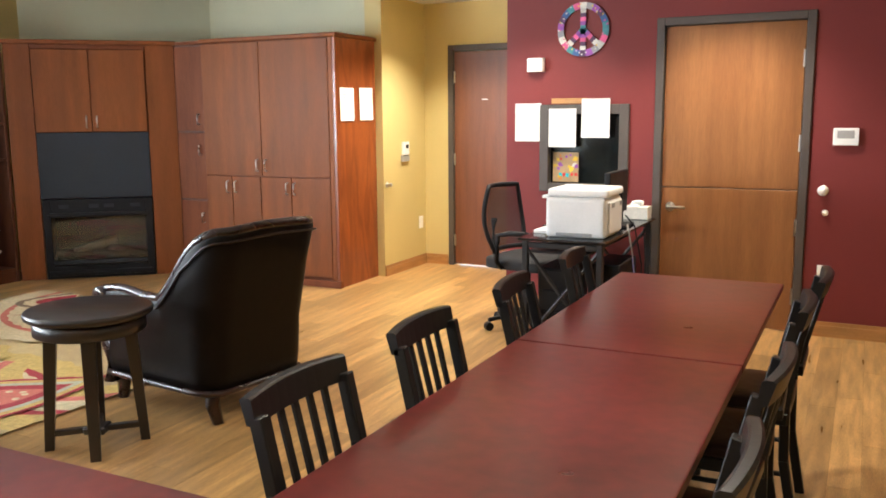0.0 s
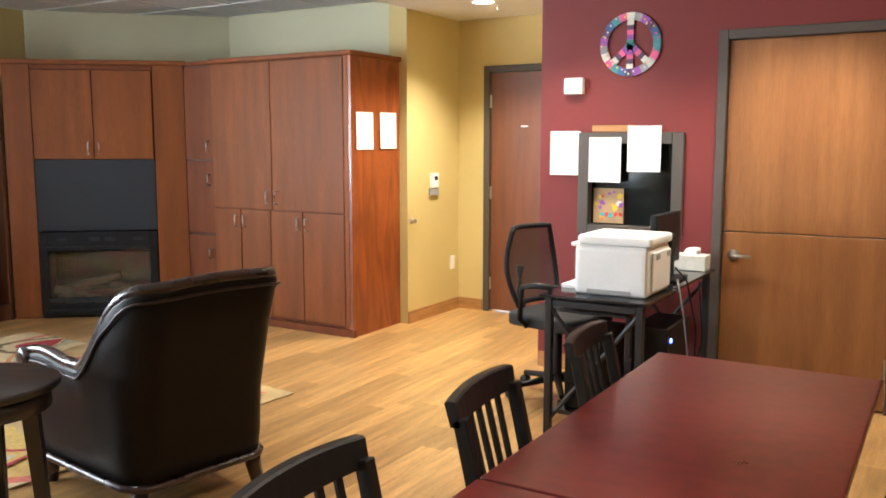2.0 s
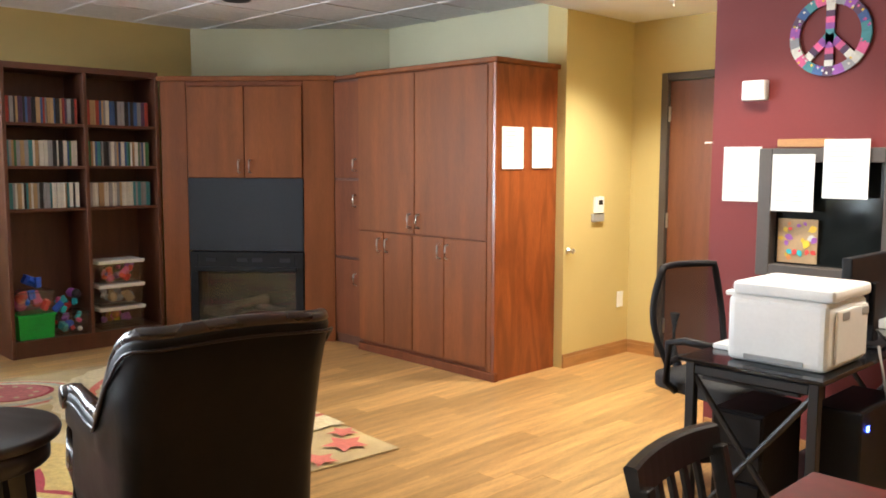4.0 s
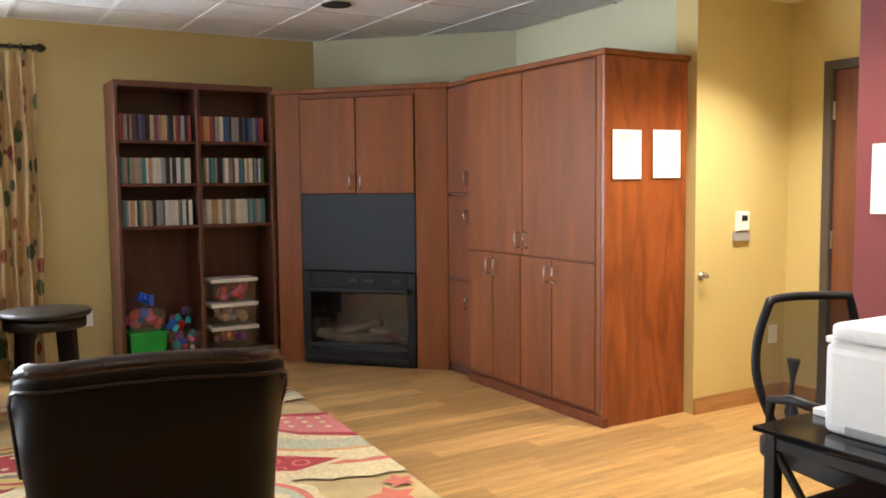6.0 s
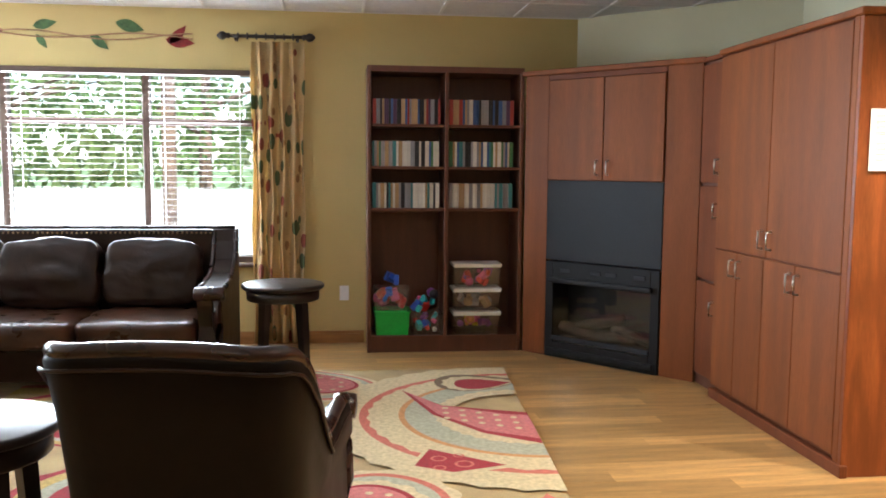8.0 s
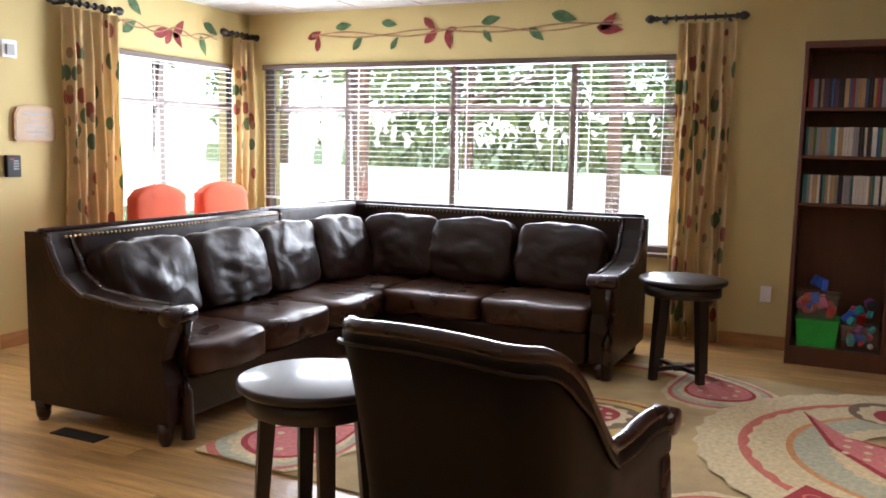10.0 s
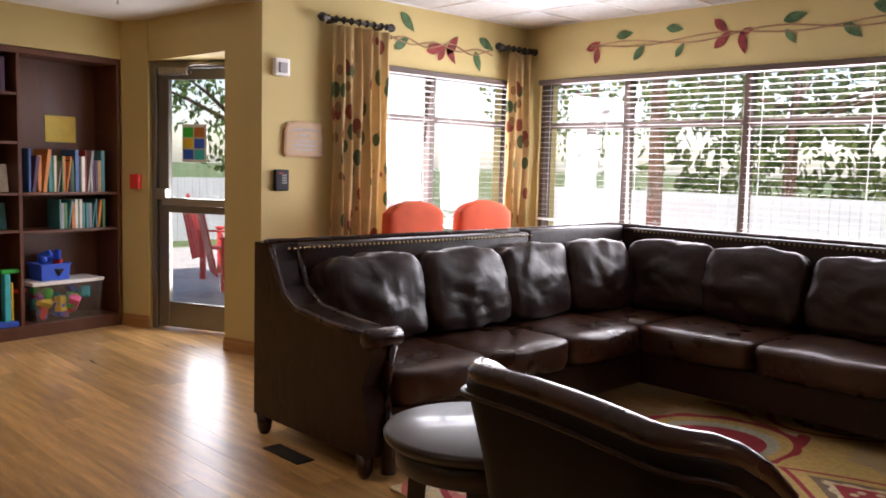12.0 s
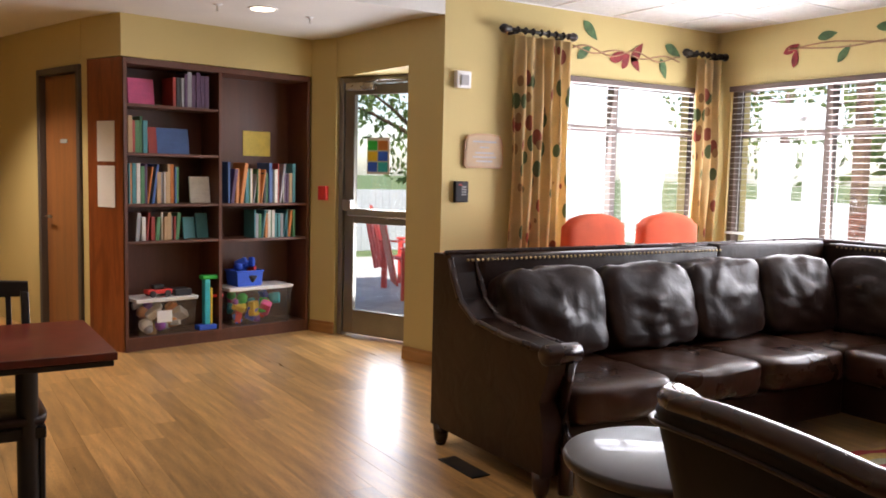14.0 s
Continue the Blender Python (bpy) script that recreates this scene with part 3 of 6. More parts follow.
def window(name, m, width, z0, z1, mull, label):
    """A window in local x; outside is +y."""
    w = tagged(new(name), label, "window", kind="structure")
    w.matrix_world = m
    for a, c in (((0, 0.02, z0), (0.05, 0.12, z1)), ((width - 0.05, 0.02, z0), (width, 0.12, z1)), ((0.05, 0.02, z1 - 0.05), (width - 0.05, 0.12, z1)), ((0.05, 0.02, z0), (width - 0.05, 0.12, z0 + 0.05))):
        part("window_frame", bbox(a, c), WINF, w)
    for xm in mull:
        part("mullion", bbox((xm - 0.028, 0.025, z0 + 0.05), (xm + 0.028, 0.115, z1 - 0.05)), WINF, w)
    edges = [0.0, *mull, width]
    for e0, e1 in zip(edges, edges[1:]):
        e0 += 0.028 if e0 else 0.05
        e1 -= 0.028 if e1 < width else 0.05
        part("transom", bbox((e0, 0.03, 1.745), (e1, 0.11, 1.795)), WINF, w)
        for q0, q1 in ((z0 + 0.05, 1.745), (1.795, z1 - 0.05)):
            pn = part("pane", bbox((e0, 0.07, q0), (e1, 0.076, q1), 0), GLASS, w)
            pn.visible_shadow = False
    part("window_sill", bbox((-0.03, -0.06, z0 - 0.03), (width + 0.03, 0.02, z0), 0.006), WINF, w)
    part("blind_headrail", bbox((0.01, -0.045, z1 - 0.05), (width - 0.01, 0.015, z1 - 0.005), 0.004), WINF, w)
    bl = part("blind_bottom_rail", bbox((0.02, -0.03, 0.93), (width - 0.02, 0.012, 0.95), 0.003), BLIND, w, "raised cream blind rail")
    for e0, e1 in zip(edges, edges[1:]):
        sl = mesh_of("slat", bbox((e0 + 0.03, -0.0125, -0.0008), (e1 - 0.03, 0.0125, 0.0008), 0), BLIND)
        z = 0.98
        while z < z1 - 0.06:
            o = new("slat", sl)
            o.parent = w
            o.matrix_basis = pose(0, -0.008, z, -2)
            z += 0.046
        for xc in (e0 + 0.15, e1 - 0.15):
            part("blind_cord", tube(bmesh.new(), [(xc, -0.034, 0.94), (xc, -0.034, z1 - 0.05)], 0.002, 5), BLIND, w)
    return w


window("window_1", pose(XW, WIN[0], 0, 0, 0, 90), WIN[1] - WIN[0], WIN[2], WIN[3], (1.93 - WIN[0], 2.985 - WIN[0], 4.045 - WIN[0]), "long brown-framed window with raised cream blinds")
window("window_2", pose(WIN2[1], YS, 0, 0, 0, 180), WIN2[1] - WIN2[0], WIN2[2], WIN2[3], (0.67,), "brown-framed window with open cream blinds")

# service window in the red wall
sw = tagged(new("window_3"), "small dark office window in a black frame", "window", kind="structure")
for a, c in (((-2.29, YR - 0.02, 0.91), (-2.22, YR + 0.1, 1.55)), ((-1.69, YR - 0.02, 0.91), (-1.62, YR + 0.1, 1.55)), ((-2.22, YR - 0.02, 1.48), (-1.69, YR + 0.1, 1.55)), ((-2.22, YR - 0.02, 0.91), (-1.69, YR + 0.1, 0.97))):
    part("window_frame", bbox(a, c), FRAMEG, sw)
# Opaque near-black pane; the unlit office behind is put into its colour.
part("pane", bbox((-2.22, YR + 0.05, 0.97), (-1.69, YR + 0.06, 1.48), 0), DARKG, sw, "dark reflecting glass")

# ---- built-in cabinets ----


def handle(parent, p, axis_m, length=0.1):
    """A bow handle of bent steel, upright, at p on a face whose outside is local -y of axis_m."""
    bm = tube(bmesh.new(), [(0, 0, 0), (0, -0.028, 0.004), (0, -0.030, length / 2), (0, -0.028, length - 0.004), (0, 0, length)], 0.006, 8)
    bm.transform(Matrix.Translation(p) @ axis_m)
    return part("handle", bm, STEEL, parent, "brushed steel bow handle", True)


I4 = Matrix.Identity(4)
cab = thing("tall_cabinet", "reddish cherry built-in wall cabinet with six doors", "cabinet", pose(-5.63, 7.88, 0))
part("body", bbox((0.10, 0.02, 0.08), (1.50, 0.66, 2.13), 0.002), CHERRY_D, cab)
part("side_panel", bbox((1.50, 0.0, 0.0), (1.53, 0.645, 2.13), 0.003), CHERRY_O, cab, "orange-brown oak-grained end panel")
part("kick", bbox((0.10, 0.03, 0.0), (1.498, 0.5, 0.078), 0.002), CHERRY_D, cab)
part("base_moulding", bbox((0.09, -0.012, 0.0), (1.545, 0.028, 0.06), 0.004), CHERRY_D, cab)
part("crown", bbox((0.085, -0.02, 2.13), (1.55, 0.66, 2.165), 0.006), CHERRY, cab)
ups, los = [0.09, 0.735, 1.455], [0.09, 0.39, 0.712, 1.045, 1.455]
for x0, x1, hx in ((ups[0], ups[1], 0.69), (ups[1], ups[2], 0.785)):
    d = part("door", bbox((x0 + 0.003, -0.001, 0.955), (x1 - 0.003, 0.019, 2.118), 0.003), CHERRY, cab)
    handle(d, (hx, 0, 1.0), I4, 0.1)
for i, hx in enumerate((0.345, 0.435, 1.005, 1.085)):
    d = part("door", bbox((los[i] + 0.003, -0.001, 0.085), (los[i + 1] - 0.003, 0.019, 0.945), 0.003), CHERRY, cab)
    handle(d, (hx, 0, 0.80), I4, 0.1)
part("post", bbox((1.457, 0.0, 0.06), (1.499, 0.019, 2.13), 0.002), CHERRY, cab)

nar = thing("narrow_cabinet", "narrow dark cherry cabinet with stacked small doors", "cabinet", pose(-5.925, 7.912, 0))
part("body", bbox((0.0, 0.03, 0.0), (0.385, 0.6, 2.13), 0.002), SHELFB, nar)
part("crown", bbox((-0.01, 0.0, 2.13), (0.37, 0.6, 2.16), 0.004), CHERRY_D, nar)
for z0, z1 in ((0.08, 0.70), (0.72, 1.33), (1.35, 2.11)):
    d = part("door", bbox((0.03, 0.008, z0), (0.372, 0.029, z1), 0.003), CHERRY_D, nar)
    handle(d, (0.30, 0.008, z1 - 0.2 if z0 < 1 else z0 + 0.06), I4, 0.09)

fang = math.degrees(math.atan2(7.93 - 6.97, -5.88 + 6.98))
fu = thing("fireplace_cabinet", "angled cherry corner unit round an electric fireplace", "cabinet", pose(-6.98, 6.97, 0, 0, 0, fang))
FL = 1.44
part("side_panel", bbox((0.0, 0.0, 0.0), (0.215, 0.02, 2.13), 0.002), CHERRY, fu)
part("side_panel", bbox((1.185, 0.0, 0.0), (FL, 0.02, 2.13), 0.002), CHERRY, fu)
part("body", bbox((0.03, 0.03, 0.74), (FL - 0.03, 0.4, 2.125), 0.002), CHERRY_D, fu)
part("crown", bbox((-0.02, -0.025, 2.13), (FL + 0.02, 0.4, 2.168), 0.005), CHERRY, fu)
part("top_rail", bbox((0.217, 0.0, 2.09), (1.183, 0.02, 2.128), 0.002), CHERRY_D, fu)
for x0, x1, hx in ((0.22, 0.70, 0.655), (0.70, 1.18, 0.745)):
    d = part("door", bbox((x0 + 0.003, -0.012, 1.35), (x1 - 0.003, 0.008, 2.085), 0.003), CHERRY, fu)
    handle(d, (hx, -0.012, 1.39), I4, 0.1)
part("slate_panel", bbox((0.218, -0.004, 0.745), (1.182, 0.02, 1.345), 0.003), SLATE, fu, "dark slate-grey board over the fireplace")
fp = thing("electric_fireplace", "black electric fireplace insert with fake logs", "fireplace", pose(-6.98, 6.97, 0, 0, 0, fang))
for a, c in (((0.222, -0.01, 0.0), (0.29, 0.25, 0.735)), ((1.11, -0.01, 0.0), (1.178, 0.25, 0.735)), ((0.29, -0.01, 0.0), (1.11, 0.25, 0.12)), ((0.29, -0.01, 0.60), (1.11, 0.25, 0.735)), ((0.29, 0.2, 0.12), (1.11, 0.25, 0.60))):
    part("surround", bbox(a, c, 0.004), PLASB, fp)
part("hood", bbox((0.27, -0.05, 0.575), (1.13, -0.011, 0.615), 0.012, 2), PLASB, fp)
part("plinth", bbox((0.25, -0.045, 0.03), (1.15, -0.011, 0.075), 0.01, 2), PLASB, fp)
part("door_frame", bbox((0.29, -0.025, 0.135), (1.11, -0.012, 0.17), 0.004), SLATE, fp)
for x in (0.36, 0.62, 0.75, 0.98):
    part("control", bbox((x, -0.018, 0.655), (x + 0.09, -0.011, 0.69), 0.003), SLATE, fp)
part("glass", bbox((0.29, 0.0, 0.12), (1.11, 0.004, 0.60), 0), GLASS, fp).visible_shadow = False
for i, (x, z, r, t) in enumerate(((0.5, 0.2, 0.05, 8), (0.75, 0.19, 0.055, -6), (0.95, 0.22, 0.04, 14), (0.65, 0.29, 0.04, -14))):
    bm = lathe(bmesh.new(), [(r * 0.8, -0.2), (r, -0.1), (r * 0.9, 0.05), (r, 0.2)], 10, pose(x, 0.1, z, 0, 90 + t, 0))
    part("log", bm, LOG, fp, smooth=True)
part("ember_bed", bbox((0.3, 0.03, 0.12), (1.1, 0.195, 0.16), 0.02), LOG, fp)


def shelf_unit(name, label, m, w, h, depth, mids, shelves, base, body, back):
    """An open bookcase; front at y = 0, back at y = depth."""
    s = thing(name, label, "bookcase", m)
    t = 0.028
    part("side", bbox((0, 0, 0), (t, depth, h), 0.002), body, s)
    part("side", bbox((w - t, 0, 0), (w, depth, h), 0.002), body, s)
    part("top", bbox((t, 0, h - 0.045), (w - t, depth, h), 0.002), body, s)
    part("bottom", bbox((t, 0.002, base - t), (w - t, depth, base), 0.002), body, s)
    part("kick", bbox((t, 0.01, 0), (w - t, 0.03, base - t - 0.001), 0.001), body, s)
    part("back", bbox((t, depth - 0.012, base), (w - t, depth - 0.001, h - 0.045), 0), back, s)
    edges = [t, *mids, w - t]
    for mx in mids:
        part("divider", bbox((mx - t / 2, 0.001, base), (mx + t / 2, depth - 0.013, h - 0.046), 0.002), body, s)
    for i, zs in enumerate(shelves):
        x0 = edges[i] + (t / 2 if i else 0)
        x1 = edges[i + 1] - (t / 2 if i < len(mids) else 0)
        for z in zs:
            part("shelf", bbox((x0 + 0.001, 0.006, z - 0.022), (x1 - 0.001, depth - 0.013, z), 0.002), body, s)
    return s


BK1 = pose(-6.98, 6.96, 0, 0, 0, 90) @ pose(-1.205, 0, 0)
shelf_unit("bookcase", "dark cherry bookcase with films and toy tubs", BK1, 1.2, 2.195, 0.40, [0.605], [(1.76, 1.44, 1.12), (1.76, 1.44, 1.12)], 0.13, SHELFB, SHELFB)
BK2 = pose(-2.765, -0.565, 0, 0, 0, 190.6)
shelf_unit("bookcase", "dark built-in bookcase with picture books and toys", BK2, 1.61, 2.18, 0.32, [0.775], [(1.85, 1.49, 1.11, 0.83), (1.11, 0.82)], 0.10, SHELFB, SHELFB)
single("cabinet_end_panel", prism(bmesh.new(), [(-2.757, -0.563), (-2.582, -0.95), (-2.605, -0.962), (-2.762, -0.60)], 0, 2.18), CHERRY_O, "orange-brown side panel of the bookcase", "panel")

BOOKM = {}


def book(m, w, h, d, key, group, label):
    k = (round(w, 3), round(h, 2), round(d, 2), key)
    if k not in BOOKM:
        BOOKM[k] = mesh_of("book", bbox((0, 0, 0), (w, d, h), 0.0015), PALETTE[key])
    o = tagged(new("book", BOOKM[k]), label, "book", group)
    o.matrix_world = m
    return o


COLS = ["book_red", "book_blue", "book_green", "book_white", "book_black", "book_tan", "book_teal", "book_grey", "book_purple", "book_orange", "book_white", "book_grey"]
rnd = random.Random(5)


def row_of(M, x0, x1, z, hs, ws, d, cols, group, label, lean=0.0, front=0.03):
    x = x0
    while x < x1:
        w, h, k = rnd.choice(ws), rnd.choice(hs), rnd.choice(cols)
        if x + w > x1:
            break
        tilt = lean if rnd.random() < 0.12 else 0
        book(M @ pose(x, front + rnd.uniform(0, 0.015), z + 0.001, 0, tilt, 0), w, h, d, k, group, label.replace("#", k.split("_")[1]))
        x += w + 0.0015 + (0.02 if tilt else 0)


DVD = ["book_black", "book_grey", "book_blue", "book_teal", "book_white", "book_tan", "book_white", "book_grey", "book_green"]
for z, cols in ((1.76, ["book_black", "book_purple", "book_blue", "book_grey", "book_tan", "book_red"]), (1.44, DVD), (1.12, ["book_white", "book_grey", "book_tan", "book_white", "book_black", "book_teal"])):
    row_of(BK1, 0.04, 0.56, z, (0.19, 0.192), (0.015, 0.015, 0.028), 0.135, cols, "films on the shelf", "# film case standing on a shelf", front=0.045)
    row_of(BK1, 0.63, 1.14, z, (0.19, 0.192), (0.015, 0.015, 0.028), 0.135, ["book_grey", "book_white"] + cols, "films on the shelf", "# film case standing on a shelf", front=0.045)
row_of(BK2, 0.40, 0.72, 1.85, (0.22, 0.25, 0.27), (0.025, 0.035), 0.2, ["book_purple", "book_red", "book_black", "book_grey"], "books in the bookcase", "# book standing on a shelf")
row_of(BK2, 0.045, 0.20, 1.49, (0.24, 0.27), (0.02, 0.035), 0.2, ["book_teal", "book_tan", "book_red", "book_green"], "books in the bookcase", "# book standing on a shelf")
row_of(BK2, 0.05, 0.46, 1.11, (0.24, 0.28, 0.30), (0.012, 0.02, 0.03), 0.2, COLS, "books in the bookcase", "# book standing on a shelf", 8)
row_of(BK2, 0.10, 0.48, 0.83, (0.18, 0.21), (0.015, 0.03), 0.18, ["book_white", "book_tan", "book_red", "book_grey", "book_green"], "books in the bookcase", "# book standing on a shelf", 5)
row_of(BK2, 0.86, 1.50, 1.11, (0.25, 0.28, 0.33), (0.012, 0.02, 0.03), 0.2, COLS, "books in the bookcase", "# book standing on a shelf", 8)
row_of(BK2, 1.10, 1.51, 0.82, (0.2, 0.23), (0.012, 0.025), 0.18, ["book_teal", "book_white", "book_orange", "book_green", "book_grey"], "books in the bookcase", "# book standing on a shelf", 8)
for x, z, w, h, k, lab in ((0.09, 1.851, 0.2, 0.2, "toy_pink", "pink box"), (0.31, 1.491, 0.26, 0.2, "book_blue", "dark blue picture book"), (0.24, 1.491, 0.07, 0.2, "book_red", "red picture book"), (0.58, 1.111, 0.17, 0.21, "book_white", "white picture book"),
                           (0.52, 0.831, 0.1, 0.17, "book_teal", "teal picture book"), (0.63, 0.831, 0.1, 0.2, "book_teal", "teal picture book")):
    book(BK2 @ pose(x, 0.12, z, -8), w, h, 0.02, k, "", lab + " shown face out on a shelf")
single("yellow_paper", bbox((1.14, 0.300, 1.50), (1.40, 0.304, 1.71), 0), PALETTE["book_yellow"], "yellow sheet pinned to the bookcase back", "paper", BK2)
for z0, z1 in ((1.42, 1.72), (1.08, 1.39)):
    single("notice", bbox((0.09, -0.006, z0), (0.30, -0.002, z1), 0), PAPER, "white notice on the bookcase end panel", "notice", pose(-2.757, -0.563, 0, 0, 0, -65.7) @ Matrix.Diagonal((1, -1, 1, 1)))


# ---- tubs and toys ----
def heap(parent, n, x0, x1, y0, y1, z0, z1, cols, s=0.03, seed=1):
    r = random.Random(seed)
    for i in range(n):
        c = Vector((r.uniform(x0, x1), r.uniform(y0, y1), r.uniform(z0, z1)))
        m = Matrix.Translation(c) @ Euler((r.uniform(0, 3), r.uniform(0, 3), r.uniform(0, 3))).to_matrix().to_4x4()
        q = s * r.uniform(0.6, 1.3)
        if i % 3:
            bm = bbox((-q, -q * 0.7, -q * 0.5), (q, q * 0.7, q * 0.5), q * 0.2, 2, m)
        else:
            bm = lathe(bmesh.new(), [(q * 0.3, -q * 0.8), (q * 0.8, -q * 0.4), (q * 0.9, q * 0.2), (q * 0.4, q * 0.8)], 12, m)
        part("toy_piece", bm, PALETTE[r.choice(cols)], parent, smooth=bool(i % 3 == 0))


def tub(label, m, w, d, h, wall, lid=None, fill=(), n=10, seed=1, over=0.0, s=0.035):
    t = thing("storage_tub", label, "tub", m)
    bm = bmesh.new()
    k = 0.92
    for a, c in (((0, 0, 0), (w, d, 0.004)),):
        box(bm, (w * 0.04, d * 0.04, 0), (w * 0.96, d * 0.96, 0.004))
    pts = [((w * 0.04, d * 0.04), (0, 0)), ((w * 0.96, d * 0.04), (w, 0)), ((w * 0.96, d * 0.96), (w, d)), ((w * 0.04, d * 0.96), (0, d))]
    lo = [bm.verts.new((*p[0], 0.004)) for p in pts]
    hi = [bm.verts.new((*p[1], h)) for p in pts]
    for i in range(4):
        bm.faces.new((lo[i], lo[(i + 1) % 4], hi[(i + 1) % 4], hi[i]))
    part("bin", bm, wall, t)
    rim = bmesh.new()
    for a, c in (((-0.008, -0.008, h - 0.012), (w + 0.008, 0.001, h)), ((-0.008, d - 0.001, h - 0.012), (w + 0.008, d + 0.008, h)), ((-0.008, 0.001, h - 0.012), (0.001, d - 0.001, h)), ((w - 0.001, 0.001, h - 0.012), (w + 0.008, d - 0.001, h))):
        box(rim, a, c, 0.003)
    part("rim", rim, lid or wall, t)
    if lid:
        part("lid", bbox((-0.012, -0.012, h), (w + 0.012, d + 0.012, h + 0.016), 0.006, 2), lid, t)
    if n:
        heap(t, n, w * 0.15, w * 0.85, d * 0.12, d * 0.8, 0.03, h * 0.8 + over, fill, s, seed)
    return t


TOYC = ["toy_red", "toy_blue", "toy_yellow", "toy_pink", "toy_purple", "toy_green", "toy_teal"]
for i, (h, f, sd) in enumerate(((0.16, ["toy_yellow", "toy_pink", "toy_purple", "book_orange"], 3), (0.16, ["book_tan", "book_grey"], 4), (0.17, ["toy_red", "toy_pink", "toy_purple"], 5))):
    tub("clear plastic tub with a white lid and small toys, stacked", BK1 @ pose(0.68, 0.03, 0.131 + i * 0.185), 0.36, 0.22, h, TUBP, WHITE, f, 12, sd)
tub("bright green plastic bin on the bookcase floor", BK1 @ pose(0.06, 0.03, 0.131), 0.27, 0.22, 0.19, PALETTE["toy_green"], None, TOYC, 0)
tub("clear tub of red and blue toys on the green bin", BK1 @ pose(0.06, 0.03, 0.325), 0.26, 0.22, 0.17, TUBP, WHITE and None, ["toy_red", "toy_blue", "toy_pink"], 16, 8, 0.13, 0.04)
tub("clear tub of mixed toys on the bookcase floor", BK1 @ pose(0.345, 0.03, 0.131), 0.24, 0.22, 0.17, TUBP, None, TOYC + ["book_white", "book_black"], 18, 9, 0.2, 0.035)
tub("large clear tub of toys with a white lid", BK2 @ pose(0.10, 0.02, 0.101), 0.48, 0.27, 0.27, TUBP, WHITE, ["book_tan", "toy_purple", "book_orange", "book_grey", "book_white"], 22, 11, 0, 0.05)
tub("large clear tub of bright toys with a white lid", BK2 @ pose(0.87, 0.02, 0.101), 0.58, 0.27, 0.30, TUBP, WHITE, TOYC, 24, 12, 0, 0.05)
single("tub_label", bbox((0.25, 0.008, 0.2), (0.37, 0.012, 0.29), 0), PAPER, "white paper label on the clear tub", "label", BK2)
tub("small blue basket of toys on the tub lid", BK2 @ pose(0.95, 0.05, 0.42), 0.24, 0.2, 0.13, PALETTE["toy_blue"], None, ["toy_red", "book_black", "toy_blue"], 10, 13, 0.1, 0.04)
car = thing("toy_car", "red and black toy car on a tub lid", "toy", BK2 @ pose(0.20, 0.06, 0.388))
part("body", bbox((0, 0, 0.025), (0.2, 0.09, 0.06), 0.012, 2), PALETTE["toy_red"], car)
part("cabin", bbox((0.05, 0.01, 0.06), (0.14, 0.08, 0.095), 0.012, 2), PALETTE["book_black"], car)
for x in (0.04, 0.16):
    for y in (0.0, 0.09):
        part("wheel", lathe(bmesh.new(), [(0.024, -0.01), (0.026, 0), (0.024, 0.01)], 14, pose(x, y, 0.027, 90)), PALETTE["book_black"], car)
box2 = single("toy_box", bbox((0.42, 0.06, 0.388), (0.56, 0.2, 0.44), 0.006), PALETTE["book_black"], "black and white toy box on a tub lid", "toy", BK2)
tw = thing("toy_tower", "green, blue and yellow plastic toy tower", "toy", BK2 @ pose(0.725, 0.01, 0.101) @ Matrix.Diagonal((0.8, 0.9, 0.84, 1)))
part("base", bbox((-0.16, 0, 0), (0.03, 0.1, 0.05), 0.01, 2), PALETTE["toy_blue"], tw)
part("column", bbox((-0.09, 0.02, 0.05), (-0.03, 0.08, 0.48), 0.01, 2), PALETTE["toy_teal"], tw)
part("strip", bbox((-0.03, 0.02, 0.05), (-0.005, 0.08, 0.40), 0.01, 2), PALETTE["toy_yellow"], tw)
part("cap", bbox((-0.12, 0.01, 0.48), (0.06, 0.09, 0.52), 0.015, 2), PALETTE["toy_green"], tw)
part("arm", bbox((-0.005, 0.03, 0.3), (0.12, 0.07, 0.33), 0.01, 2), PALETTE["toy_red"], tw)


# ---- dining tables and chairs ----
def dining_table(m, length, width):
    t = thing("dining_table", "mahogany-red laminate table with dark edge", "table", m, "tables pushed end to end")
    part("tabletop", bbox((0, 0, 0.722), (width, length, 0.75), 0.004, 2), MAHOG, t)
    part("edge_band", bbox((0.01, 0.01, 0.70), (width - 0.01, length - 0.01, 0.7215), 0.003), CHAIRB, t)
    for y in (0.25, length - 0.25):
        part("column", lathe(bmesh.new(), [(0.04, 0.03), (0.038, 0.1), (0.038, 0.66), (0.09, 0.70)], 16, pose(width / 2, y, 0)), BLACK, t, smooth=True)
        part("foot", bbox((0.06, y - 0.03, 0), (width - 0.06, y + 0.03, 0.035), 0.01, 2), BLACK, t)
        part("foot", bbox((width / 2 - 0.03, y - 0.2, 0.002), (width / 2 + 0.03, y + 0.2, 0.036), 0.01, 2), BLACK, t)
    return t


dining_table(pose(-1.085, 4.335, 0), 1.335, 0.71)
dining_table(pose(-1.085, 2.99, 0), 1.335, 0.71)
dining_table(pose(-0.70, 2.265, 0, 0, 0, 90), 1.34, 0.71)


